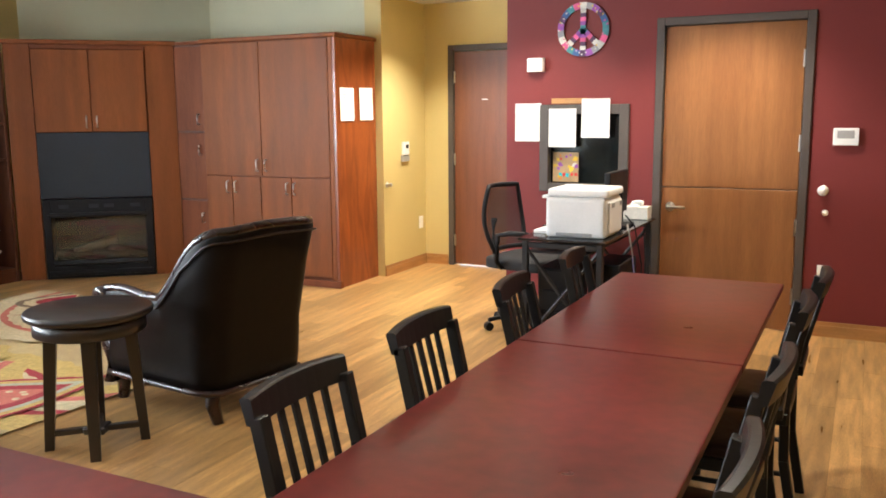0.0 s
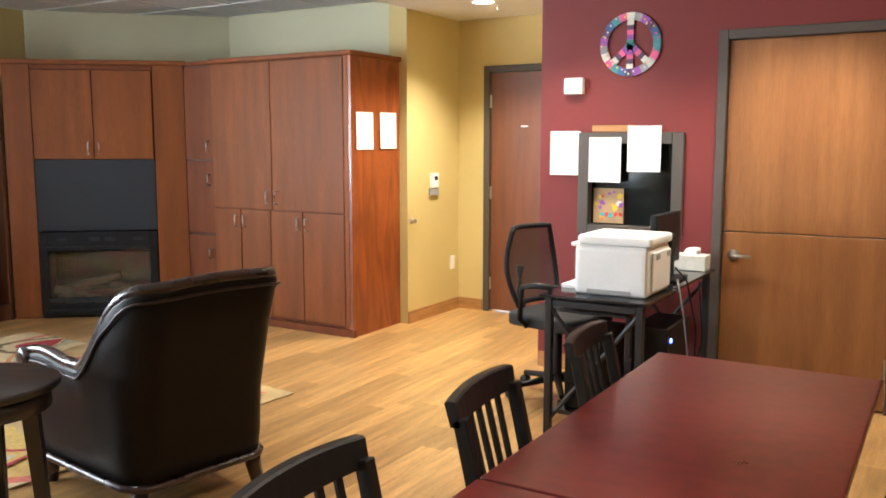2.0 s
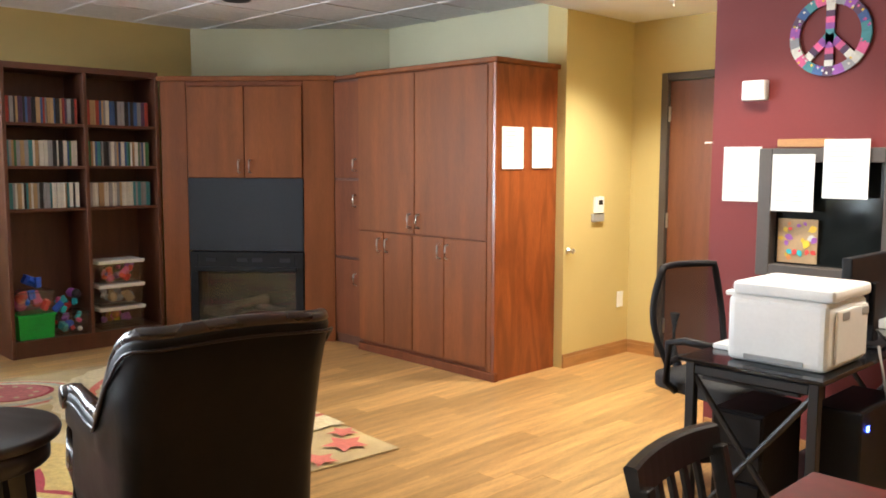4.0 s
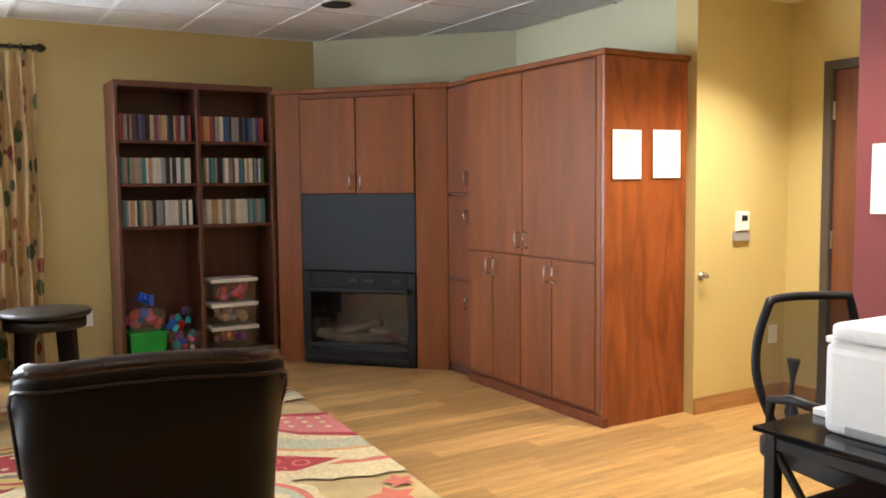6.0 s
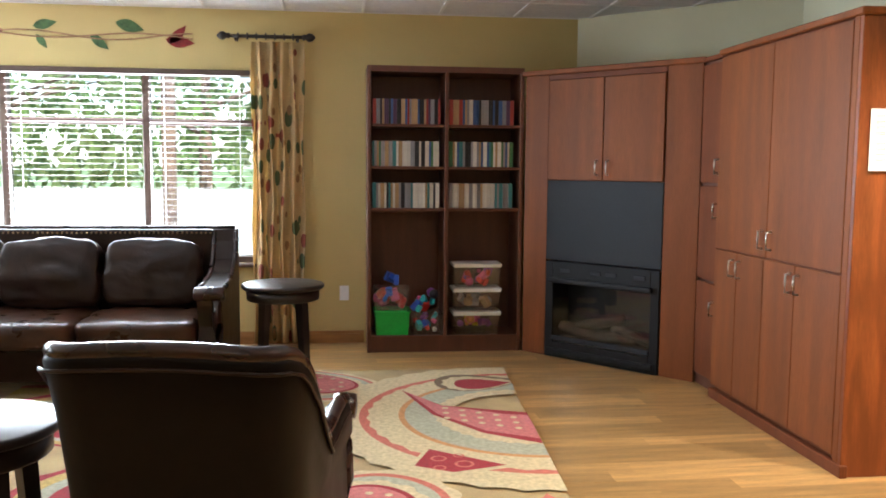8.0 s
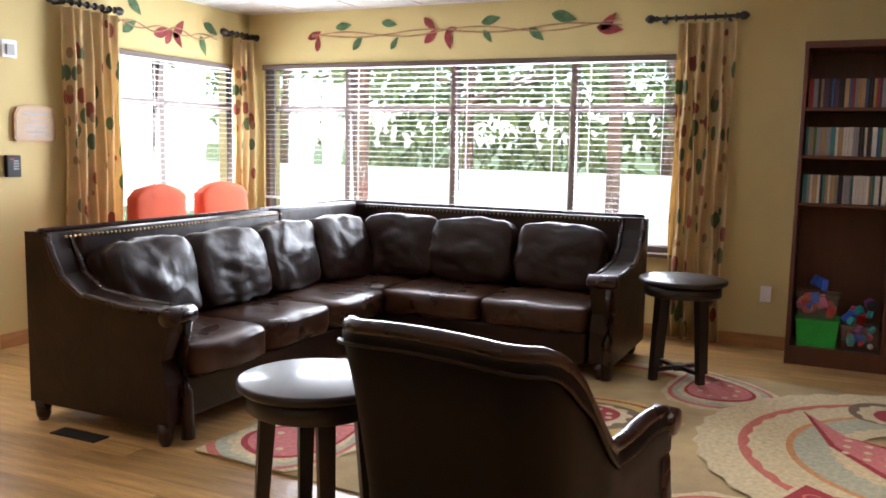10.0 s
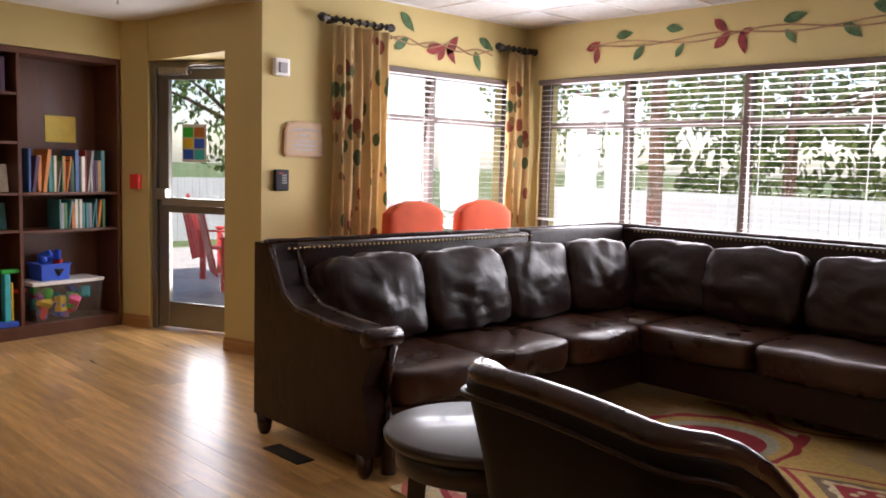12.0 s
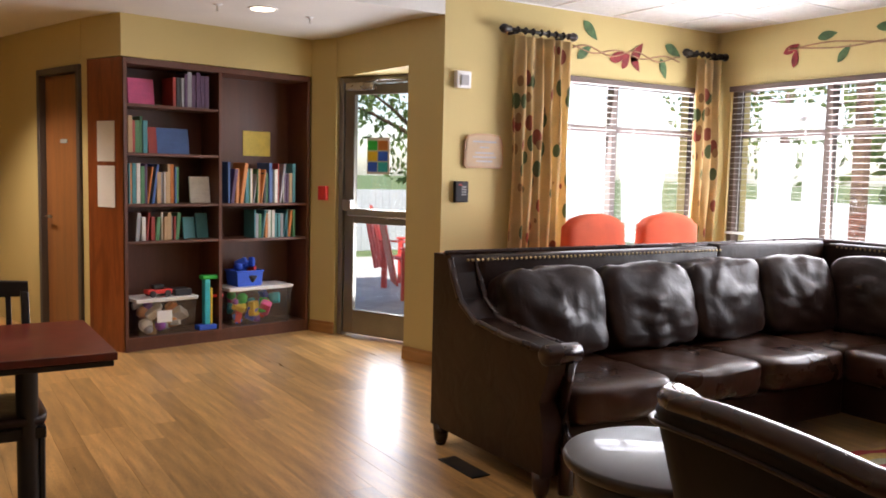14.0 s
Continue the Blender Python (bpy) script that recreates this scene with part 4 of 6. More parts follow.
def dining_chair():
    """Faces local +x; its back stands at x = 0."""
    c = thing("dining_chair", "black lacquered slat-back dining chair at the table", "chair", I4, "chairs round the tables")
    w = 0.40
    part("seat", cushion(bmesh.new(), (0.0, -w / 2, 0.43), (0.41, w / 2, 0.475), 0.006, 0.002, 4), LEATHER, c, "dark padded seat", True)
    part("seat_frame", bbox((0.01, -w / 2 + 0.01, 0.385), (0.40, w / 2 - 0.01, 0.43), 0.004), CHAIRB, c)
    for s in (-1, 1):
        part("leg", tube(bmesh.new(), [(0.37, s * 0.17, 0), (0.37, s * 0.17, 0.385)], 0.016, 8, 0.02), CHAIRB, c)
        bm = bmesh.new()
        pts = [(-0.045, 0), (0.0, 0.25), (0.005, 0.45), (-0.03, 0.7), (-0.066, 0.862)]
        for (xa, za), (xb, zb) in zip(pts, pts[1:]):
            box(bm, (0, 0, 0), (0.034, 0.030, math.hypot(xb - xa, zb - za) + 0.004), 0.003, 1, Matrix.Translation((xa, s * 0.168 - 0.015, za)) @ Matrix.Rotation(math.atan2(xb - xa, zb - za), 4, "Y"))
        part("back_post", bm, CHAIRB, c)
        part("stretcher", tube(bmesh.new(), [(0.0, s * 0.172, 0.2), (0.37, s * 0.172, 0.2)], 0.010), CHAIRB, c)
    bm = bmesh.new()
    n = 10
    rings = []
    for i in range(n + 1):
        a = (i / n - 0.5) * 2
        x0 = -0.074 - 0.02 * (1 - a * a)
        crest = 0.91 + 0.006 * (1 - a * a)
        rings.append([bm.verts.new(p) for p in ((x0 + 0.004, a * 0.183, 0.85), (x0 + 0.028, a * 0.183, 0.85), (x0 + 0.018, a * 0.183, crest - 0.004), (x0 + 0.012, a * 0.183, crest), (x0 - 0.006, a * 0.183, crest), (x0 - 0.012, a * 0.183, crest - 0.006))])
    for ra, rb in zip(rings, rings[1:]):
        for k in range(6):
            bm.faces.new((ra[k], ra[(k + 1) % 6], rb[(k + 1) % 6], rb[k]))
    bm.faces.new(rings[0])
    bm.faces.new(rings[-1][::-1])
    bmesh.ops.recalc_face_normals(bm, faces=bm.faces)
    part("top_rail", bm, CHAIRB, c)
    part("lower_rail", bbox((-0.03, -0.155, 0.565), (-0.005, 0.155, 0.60), 0.003), CHAIRB, c)
    for i in range(5):
        y = (i - 2) * 0.056
        xb = -0.072 - 0.018 * (1 - (y / 0.2) ** 2)
        m = Matrix.Translation((-0.02, y - 0.012, 0.59)) @ Matrix.Rotation(math.atan2(xb + 0.02, 0.28), 4, "Y")
        part("slat", bbox((0, 0, 0), (0.012, 0.02, 0.28), 0.002, 1, m), CHAIRB, c)
    return c


ch = dining_chair()
ch.matrix_world = pose(-1.135, 3.285, 0, 0, 0, 1)
for x, y, a in ((-1.13, 3.875, 2), (-1.11, 4.525, 6), (-1.10, 5.19, 5), (-0.32, 3.25, 180), (-0.31, 3.86, 178), (-0.30, 4.58, 182), (-0.27, 5.08, 180), (-1.66, 2.25, 90)):
    copy_thing(ch, pose(x, y, 0, 0, 0, a))


# ---- lounge: rug, sofa, armchair, side tables ----
RUGM = pose(-6.537, 3.556, 0, 0, 0, -3.7)
rug = thing("area_rug", "colourful paisley wool rug on the oak floor", "rug", RUGM)
RU, RV = 2.82, 3.15
part("rug_body", bbox((0, 0, 0.002), (RU, RV, 0.010), 0.003), RUG, rug)
rug_top = [0.0102]


def motif(pts, wool):
    """A flat tufted field of the rug, cut at its border and laid a hair above the last."""
    for axis, lim, sign in ((0, 0.0, 1), (0, RU, -1), (1, 0.0, 1), (1, RV, -1)):
        out = []
        for p, q in zip(pts, pts[1:] + pts[:1]):
            dp, dq = (p[axis] - lim) * sign, (q[axis] - lim) * sign
            if dp >= 0:
                out.append(p)
            if dp * dq < 0:
                k = dp / (dp - dq)
                out.append((p[0] + k * (q[0] - p[0]), p[1] + k * (q[1] - p[1])))
        pts = out
        if len(pts) < 3:
            return
    rug_top[0] += 0.00009
    bm = bmesh.new()
    f = bm.faces.new([bm.verts.new((x, y, rug_top[0])) for x, y in pts])
    f.normal_update()
    if f.normal.z < 0:
        f.normal_flip()
    part("motif", bm, WOOL[wool], rug)


def drop_shape(u, v, length, turn, grow, wobble=0.0, curl=0.35):
    """A curled teardrop outline; grow shrinks or widens it."""
    pts, n, a0 = [], 56, radians(turn)
    for i in range(n):
        t = 2 * math.pi * i / n
        x = math.cos(t)
        y = math.sin(t) * math.sin(t / 2) ** 1.3 * 0.95
        r = length * 0.5 * grow * (1 + wobble * (1 if i % 4 < 2 else -1))
        x, y = x * r, y * r
        y += curl * max(0, x) ** 2 / length
        pts.append((u + x * math.cos(a0) - y * math.sin(a0), v + x * math.sin(a0) + y * math.cos(a0)))
    return pts


def disc(u, v, r, n=12):
    return [(u + r * math.cos(2 * math.pi * i / n), v + r * math.sin(2 * math.pi * i / n)) for i in range(n)]


def paisley(u, v, length, turn, layers, dots="cream", curl=0.5):
    for grow, wool, wob in layers:
        motif(drop_shape(u, v, length, turn, grow, wob, curl), wool)
    a0 = radians(turn)
    for i in range(9):
        t = 0.35 + i * 0.72
        g = layers[-1][0] * 0.5 * length
        x, y = (0.62 * math.cos(t) - 0.2) * g, 0.42 * math.sin(t) * g
        motif(disc(u + x * math.cos(a0) - y * math.sin(a0), v + x * math.sin(a0) + y * math.cos(a0), length * 0.018), dots)


def arc_band(u, v, r0, r1, a, c, wool, scallop=0.0):
    n = 44
    ang = [radians(a + (c - a) * i / n) for i in range(n + 1)]
    motif([(u + (r1 + scallop * (i % 2)) * math.cos(t), v + (r1 + scallop * (i % 2)) * math.sin(t)) for i, t in enumerate(ang)] + [(u + r0 * math.cos(t), v + r0 * math.sin(t)) for t in ang[::-1]], wool)


BIG = [(1.0, "cream", 0.02), (0.90, "coral", 0.0), (0.82, "sage", 0.0), (0.70, "cream", 0.03), (0.60, "red", 0.0), (0.54, "pink", 0.0)]
RND = [(1.0, "gold", 0.03), (0.88, "red", 0.0), (0.80, "gold", 0.0), (0.62, "brown", 0.0), (0.50, "cream", 0.05), (0.40, "red", 0.0)]
DRK = [(1.0, "red", 0.02), (0.90, "gold", 0.0), (0.76, "sage", 0.0), (0.62, "red", 0.0), (0.40, "coral", 0.0)]
SET = (BIG, RND, DRK)
for u, v, r, a in ((1.9, 0.7, 0.95, 20), (0.7, 1.3, 0.8, 140), (2.3, 1.9, 0.85, 200), (0.9, 0.1, 0.7, 0)):
    for r0, r1, w, sc in ((r, r + 0.20, "gold", 0.03), (r - 0.07, r, "red", 0.0), (r - 0.2, r - 0.07, "cream", 0.02), (r - 0.27, r - 0.2, "coral", 0.0), (r - 0.42, r - 0.27, "gold", 0.0)):
        arc_band(u, v, r0, r1, a, a + 210, w, sc)
for i, (u, v, ln, tn) in enumerate(((0.35, 1.9, 1.0, 200), (0.2, 0.8, 1.1, 100), (1.2, 0.5, 1.2, 20), (2.4, 0.35, 1.1, 150), (1.25, 1.35, 1.1, 250), (2.35, 1.25, 1.1, 60), (2.5, 2.2, 1.0, 310))):
    paisley(u, v, ln, tn, SET[i % 3])
# the great crescent by the fireside edge, with its dotted wedge and small drops
for r0, r1, w, sc in ((0.96, 1.16, "cream", 0.03), (0.90, 0.97, "coral", 0.0), (0.74, 0.91, "cream", 0.02), (0.70, 0.745, "orange", 0.0), (0.52, 0.71, "sage", 0.0), (0.44, 0.53, "cream", 0.02)):
    arc_band(1.15, 3.15, r0, r1, 172, 385, w, sc)
motif([(0.60, 2.42), (0.95, 2.62), (1.12, 3.15), (1.68, 3.15), (1.50, 2.86), (1.15, 2.60)], "red")
motif([(0.66, 2.46), (0.96, 2.66), (1.15, 3.02), (1.17, 3.15), (1.60, 3.15), (1.46, 2.88), (1.14, 2.63)], "pink")
for i in range(5):
    for j in range(3):
        motif(disc(1.02 + 0.10 * j + 0.05 * i, 2.68 + 0.095 * i, 0.020, 8), "cream")
motif(drop_shape(0.42, 2.95, 0.62, 95, 1.0, 0.0, 0.2), "brown")
motif(drop_shape(0.44, 2.95, 0.52, 95, 1.0, 0.03, 0.2), "cream")
motif(drop_shape(0.46, 2.96, 0.38, 95, 1.0, 0.0, 0.2), "red")
motif([(1.72, 2.55), (2.02, 2.98), (2.12, 2.66), (2.02, 2.45)], "cream")
motif([(1.76, 2.56), (2.00, 2.92), (2.09, 2.66), (2.00, 2.48)], "red")
for u, v, r in ((1.90, 2.60, 0.05), (1.98, 2.72, 0.06), (1.86, 2.70, 0.035), (2.03, 2.60, 0.04)):
    arc_band(u, v, r * 0.55, r * 0.8, 0, 360, "coral")
for u, v, r in ((2.62, 2.95, 0.13), (2.45, 3.05, 0.09), (2.74, 2.72, 0.1)):
    motif([(u + r * (1 if i % 2 else 0.5) * math.cos(0.628 * i), v + r * (1 if i % 2 else 0.5) * math.sin(0.628 * i)) for i in range(10)], "coral")


def side_table(m):
    t = thing("side_table", "round dark wood side table with four tapered legs", "side table", m, "round side tables")
    part("tabletop", lathe(bmesh.new(), [(0.262, 0.585), (0.272, 0.592), (0.275, 0.605), (0.270, 0.615), (0.262, 0.618)], 48), TABLED, t, "glossy round top", True)
    part("apron", lathe(bmesh.new(), [(0.235, 0.515), (0.24, 0.52), (0.24, 0.585)], 40), TABLED, t, smooth=True)
    for a in (20, 110, 200, 290):
        m2 = pose(0, 0, 0, 0, 0, a)
        bm = bmesh.new()
        for z0, z1, r0, r1, w0, w1 in ((0.0, 0.52, 0.225, 0.195, 0.040, 0.055),):
            lo = [(r0 - w0, -w0 * 0.55), (r0, -w0 * 0.55), (r0, w0 * 0.55), (r0 - w0, w0 * 0.55)]
            hi = [(r1 - w1, -w1 * 0.55), (r1, -w1 * 0.55), (r1, w1 * 0.55), (r1 - w1, w1 * 0.55)]
            vl = [bm.verts.new((*p, z0)) for p in lo]
            vh = [bm.verts.new((*p, z1)) for p in hi]
            bm.faces.new(vl[::-1])
            bm.faces.new(vh)
            for k in range(4):
                bm.faces.new((vl[k], vl[(k + 1) % 4], vh[(k + 1) % 4], vh[k]))
        bm.transform(m2)
        part("leg", bm, TABLED, t)
        part("stretcher", bbox((0.02, -0.018, 0.06), (0.19, 0.018, 0.085), 0.004, 1, m2), TABLED, t)
    part("hub", bbox((-0.05, -0.05, 0.055), (0.05, 0.05, 0.09), 0.008), TABLED, t)
    return t


st = side_table(pose(-3.17, 4.42, 0.0, 0, 0, 25) @ Matrix.Diagonal((1, 1, 1.04, 1)))
copy_thing(st, pose(-6.21, 5.17, 0.0, 0, 0, 30) @ Matrix.Diagonal((1, 1, 1.02, 1)))


def armchair(m):
    """A tub armchair; faces local +x, back at x = 0."""
    c = thing("armchair", "dark brown leather tub armchair with wooden trim", "armchair", m)
    W, D, R = 0.345, 0.66, 0.11

    def plan(s):
        # s from 0 (one arm's front) over the back to 1 (the other arm's front)
        side = D - R
        arc = math.pi / 2 * R
        flat = 2 * (W - R)
        total = 2 * side + 2 * arc + flat
        u = s * total
        if u < side:
            return Vector((D - u, -W)), Vector((0, -1))
        u -= side
        if u < arc:
            a = u / R
            return Vector((R - R * math.sin(a), -W + R - R * math.cos(a))), Vector((-math.sin(a), -math.cos(a)))
        u -= arc
        if u < flat:
            return Vector((0, -W + R + u)), Vector((-1, 0))
        u -= flat
        if u < arc:
            a = u / R
            return Vector((R - R * math.cos(a), W - R + R * math.sin(a))), Vector((-math.cos(a), math.sin(a)))
        u -= arc
        return Vector((R + u, W)), Vector((0, 1))

    def top(x):
        t = min(1, max(0, (x - 0.03) / 0.27))
        k = t * t * (3 - 2 * t)
        return 0.955 * (1 - k) + 0.60 * k + (0.02 * math.sin(max(0, (x - 0.4)) / 0.26 * math.pi) if x > 0.4 else 0)

    N, th = 64, 0.075
    shell, trim = bmesh.new(), []
    rows = []
    for i in range(N + 1):
        p, nrm = plan(i / N)
        h = top(p.x)
        bow = 0.018 * (1 - (p.y / W) ** 2) if p.x < 0.2 else 0
        h += bow
        ring = []
        for z, o in ((0.15, 0.0), (0.25, 0.012), (0.45, 0.015), (h * 0.8, 0.03), (h - 0.02, 0.05 if p.x < 0.3 else 0.03), (h, 0.04 if p.x < 0.3 else 0.02), (h, -th * 0.5), (h - 0.03, -th * 0.9), (0.45, -th), (0.15, -th)):
            lean = -0.10 * max(0, (z - 0.4)) / 0.6 if p.x < 0.35 else 0
            q = p + nrm * o
            ring.append(shell.verts.new((q.x + lean * max(0, 1 - p.x / 0.35), q.y, z)))
        rows.append(ring)
        q = p + nrm * (0.02 if p.x < 0.3 else 0.0)
        lean = -0.10 * max(0, (h - 0.4)) / 0.6 * max(0, 1 - p.x / 0.35)
        trim.append((q.x + lean, q.y, h + 0.004))
    for a, b2 in zip(rows, rows[1:]):
        for k in range(len(a)):
            shell.faces.new((a[k], b2[k], b2[(k + 1) % len(a)], a[(k + 1) % len(a)]))
    shell.faces.new(rows[0])
    shell.faces.new(rows[-1][::-1])
    bmesh.ops.recalc_face_normals(shell, faces=shell.faces)
    part("shell", shell, LEATHER_SHADED, c, "glossy brown leather back and arms, shade put into the colour", True)
    tr = tube(bmesh.new(), trim, 0.026, 10)
    part("top_trim", tr, WOODX, c, "polished dark wood trim along the back", True)
    piping = [(x + 0.0, y, z - 0.045) for x, y, z in trim]
    part("piping", tube(bmesh.new(), [(p[0] + (-0.022 if p[0] < 0.1 else 0), p[1] + (0.03 if p[1] > 0.2 else -0.03 if p[1] < -0.2 else 0), p[2]) for p in piping], 0.006, 6), LEATHER, c, smooth=True)
    for s in (-1, 1):
        part("arm_scroll", lathe(bmesh.new(), [(0.02, -0.045), (0.045, -0.04), (0.05, 0), (0.045, 0.04), (0.02, 0.045)], 18, pose(D + 0.01, s * W, 0.575, 90)), WOODX, c, "carved scroll end", True)
        part("arm_front", tube(bmesh.new(), [(D, s * W, 0.10), (D + 0.015, s * W, 0.3), (D - 0.01, s * W, 0.45), (D + 0.01, s * W, 0.56)], 0.035, 10, 0.03), WOODX, c, smooth=True)
        for x in (0.045, D - 0.03):
            part("leg", tube(bmesh.new(), [(x + (-0.03 if x < 0.2 else 0.01), s * (W - 0.05), 0), (x, s * (W - 0.05), 0.09), (x, s * (W - 0.05), 0.17)], 0.026, 8, 0.042), WOODX, c, "dark turned wooden leg", True)
    part("seat_cushion", cushion(bmesh.new(), (0.08, -W + 0.07, 0.30), (D + 0.03, W - 0.07, 0.47), 0.02, 0.008, 8, 4), LEATHER_LIT, c, smooth=True)
    part("base_rail", bbox((0.06, -W + 0.03, 0.19), (D + 0.01, W - 0.03, 0.31), 0.01), LEATHER, c)
    rail = [(p.x - 0.006 if p.x < 0.3 else p.x, p.y + nrm.y * 0.012, 0.155) for p, nrm in (plan(i / 40) for i in range(41))]
    part("wood_rail", tube(bmesh.new(), rail, 0.016, 8), WOODX, c, smooth=True)
    return c


ac = armchair(pose(-2.78, 5.12, 0.0, 0, 0, 171))
for o in ac.children:
    for v in o.data.vertices:
        v.co.y *= 0.92 + 0.04 * min(1, max(0, v.co.x / 0.5))
        v.co.x *= 1.2 if v.co.x > 0 else 1.0
        v.co.z *= 0.985

sofa = thing("sectional_sofa", "dark brown leather L-shaped sofa with loose cushions", "sofa", Matrix.Translation((0.0595, -0.5065, 0)) @ Matrix.Diagonal((1.062, 1.075, 1, 1)))
S = sofa
part("base", bbox((-5.55, 2.66, 0.10), (-3.60, 3.46, 0.30), 0.015, 2), LEATHER, S)
part("base", bbox((-6.42, 2.66, 0.10), (-5.56, 4.80, 0.30), 0.015, 2), LEATHER, S)


def back_slab(a, c, axis):
    """An upright padded back, leaning a little."""
    bm = bbox(a, c, 0.02, 3)
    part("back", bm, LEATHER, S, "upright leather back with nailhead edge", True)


back_slab((-5.30, 2.62, 0.12), (-3.682, 2.82, 0.985), "y")
back_slab((-6.28, 2.62, 0.12), (-5.302, 2.815, 1.0), "y")
back_slab((-6.459, 2.621, 0.12), (-6.282, 4.808, 0.985), "x")
trm = tube(bmesh.new(), [(-3.54, 2.72, 0.988), (-5.30, 2.72, 0.988), (-6.2, 2.72, 1.0), (-6.37, 2.85, 0.99), (-6.37, 4.94, 0.988)], 0.018, 8)
part("back_trim", trm, WOODX, S, smooth=True)
nm = mesh_of("nail", lathe(bmesh.new(), [(0.008, 0), (0.006, 0.004), (0.002, 0.005)], 6), NAIL)
for i in range(62):
    o = new("nail", nm)
    o.parent = S
    o.matrix_basis = pose(-3.60 - i * 0.028, 2.822, 0.965, -90)
for i in range(64):
    o = new("nail", nm)
    o.parent = S
    o.matrix_basis = pose(-6.28, 2.9 + i * 0.03, 0.962, 0, 90)


def sofa_arm(m):
    bm = bmesh.new()
    prof = [(0, 0.10), (0.86, 0.10), (0.86, 0.30), (0.83, 0.42), (0.88, 0.56), (0.89, 0.62), (0.84, 0.66), (0.55, 0.67), (0.34, 0.70), (0.22, 0.78), (0.17, 0.90), (0.15, 0.985), (0, 0.985)]
    lo = [bm.verts.new((0, y, z)) for y, z in prof]
    hi = [bm.verts.new((0.14, y, z)) for y, z in prof]
    bm.faces.new(lo)
    bm.faces.new(hi[::-1])
    for i in range(len(prof)):
        bm.faces.new((lo[i], hi[i], hi[(i + 1) % len(prof)], lo[(i + 1) % len(prof)]))
    bmesh.ops.recalc_face_normals(bm, faces=bm.faces)
    bm.transform(m)
    part("arm", bm, LEATHER, S, "leather arm with carved wooden front")
    for x in (0.0, 0.14):
        bm = tube(bmesh.new(), [(x, 0.15, 0.97), (x, 0.18, 0.88), (x, 0.24, 0.77), (x, 0.36, 0.695), (x, 0.6, 0.665), (x, 0.84, 0.65)], 0.016, 8)
        bm.transform(m)
        part("arm_trim", bm, WOODX, S, smooth=True)
    bm = lathe(bmesh.new(), [(0.03, -0.09), (0.045, -0.08), (0.045, 0.08), (0.03, 0.09)], 16, pose(0.07, 0.87, 0.635, 0, 90, 0))
    bm.transform(m)
    part("arm_scroll", bm, WOODX, S, "polished wooden scroll", True)
    bm = tube(bmesh.new(), [(0.03, 0.88, 0.02), (0.03, 0.87, 0.25), (0.03, 0.84, 0.42), (0.03, 0.88, 0.6)], 0.032, 10, 0.028)
    bm.transform(m)
    part("arm_front", bm, WOODX, S, "dark carved wooden arm front", True)


sofa_arm(pose(-3.68, 2.62, 0))
sofa_arm(pose(-6.46, 4.95, 0, 0, 0, -90))
for x, y in ((-3.57, 2.67), (-3.57, 3.44), (-6.40, 4.88), (-5.62, 4.88), (-6.40, 2.68)):
    part("leg", lathe(bmesh.new(), [(0.022, 0), (0.034, 0.03), (0.04, 0.11)], 12, pose(x, y, 0)), WOODX, S, "dark turned foot", True)
for i, (a, c) in enumerate((((-4.28, 2.80, 0.29), (-3.70, 3.52, 0.475)), ((-4.90, 2.80, 0.29), (-4.29, 3.50, 0.475)), ((-5.56, 2.80, 0.29), (-4.91, 3.50, 0.475)),
                            ((-6.27, 2.80, 0.29), (-5.57, 3.42, 0.475)), ((-6.27, 3.43, 0.29), (-5.50, 4.11, 0.475)), ((-6.27, 4.12, 0.29), (-5.50, 4.80, 0.475)))):
    part("seat_cushion", cushion(bmesh.new(), a, c, 0.022, 0.016, 14, i * 3.7), LEATHER_LIT, S, "creased brown leather seat cushion", True)


def pillow(cx, cy, w, ang_, seed):
    m = Matrix.Translation((cx, cy, 0.685)) @ Matrix.Rotation(radians(ang_), 4, "Z") @ Matrix.Rotation(radians(14), 4, "X")
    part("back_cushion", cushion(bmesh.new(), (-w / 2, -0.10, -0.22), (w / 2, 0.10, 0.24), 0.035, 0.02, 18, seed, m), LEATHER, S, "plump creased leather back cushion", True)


for cx, w, s in ((-3.99, 0.60, 1.0), (-4.60, 0.60, 4.0), (-5.17, 0.55, 8.0)):
    pillow(cx, 2.95, w, 0, s)
pillow(-5.72, 3.00, 0.52, -12, 12.0)
pillow(-6.10, 3.30, 0.56, -80, 15.0)
pillow(-6.12, 3.84, 0.60, -90, 19.0)
pillow(-6.12, 4.46, 0.60, -92, 23.0)


def orange_chair(m):
    c = thing("upholstered_chair", "orange fabric high-backed chair by the window", "chair", m, "orange chairs by the window")
    bm = cushion(bmesh.new(), (-0.27, 0.0, 0.46), (0.27, 0.12, 1.13), 0.015, 0.003, 8, 2)
    for v in bm.verts:
        if v.co.z > 1.05:
            v.co.z -= 0.05 * (v.co.x / 0.27) ** 2
    part("backrest", bm, ORANGE, c, smooth=True)
    part("seat", cushion(bmesh.new(), (-0.27, 0.02, 0.36), (0.27, 0.52, 0.50), 0.02, 0.003, 8, 5), ORANGE, c, smooth=True)
    for x in (-0.23, 0.23):
        for y in (0.05, 0.47):
            part("leg", tube(bmesh.new(), [(x, y, 0), (x, y, 0.38)], 0.016, 8, 0.024), WOODX, c)
    return c


oc = orange_chair(pose(-5.50, 1.42, 0, 0, 0, 2))
copy_thing(oc, pose(-6.22, 1.42, 0, 0, 0, -3))


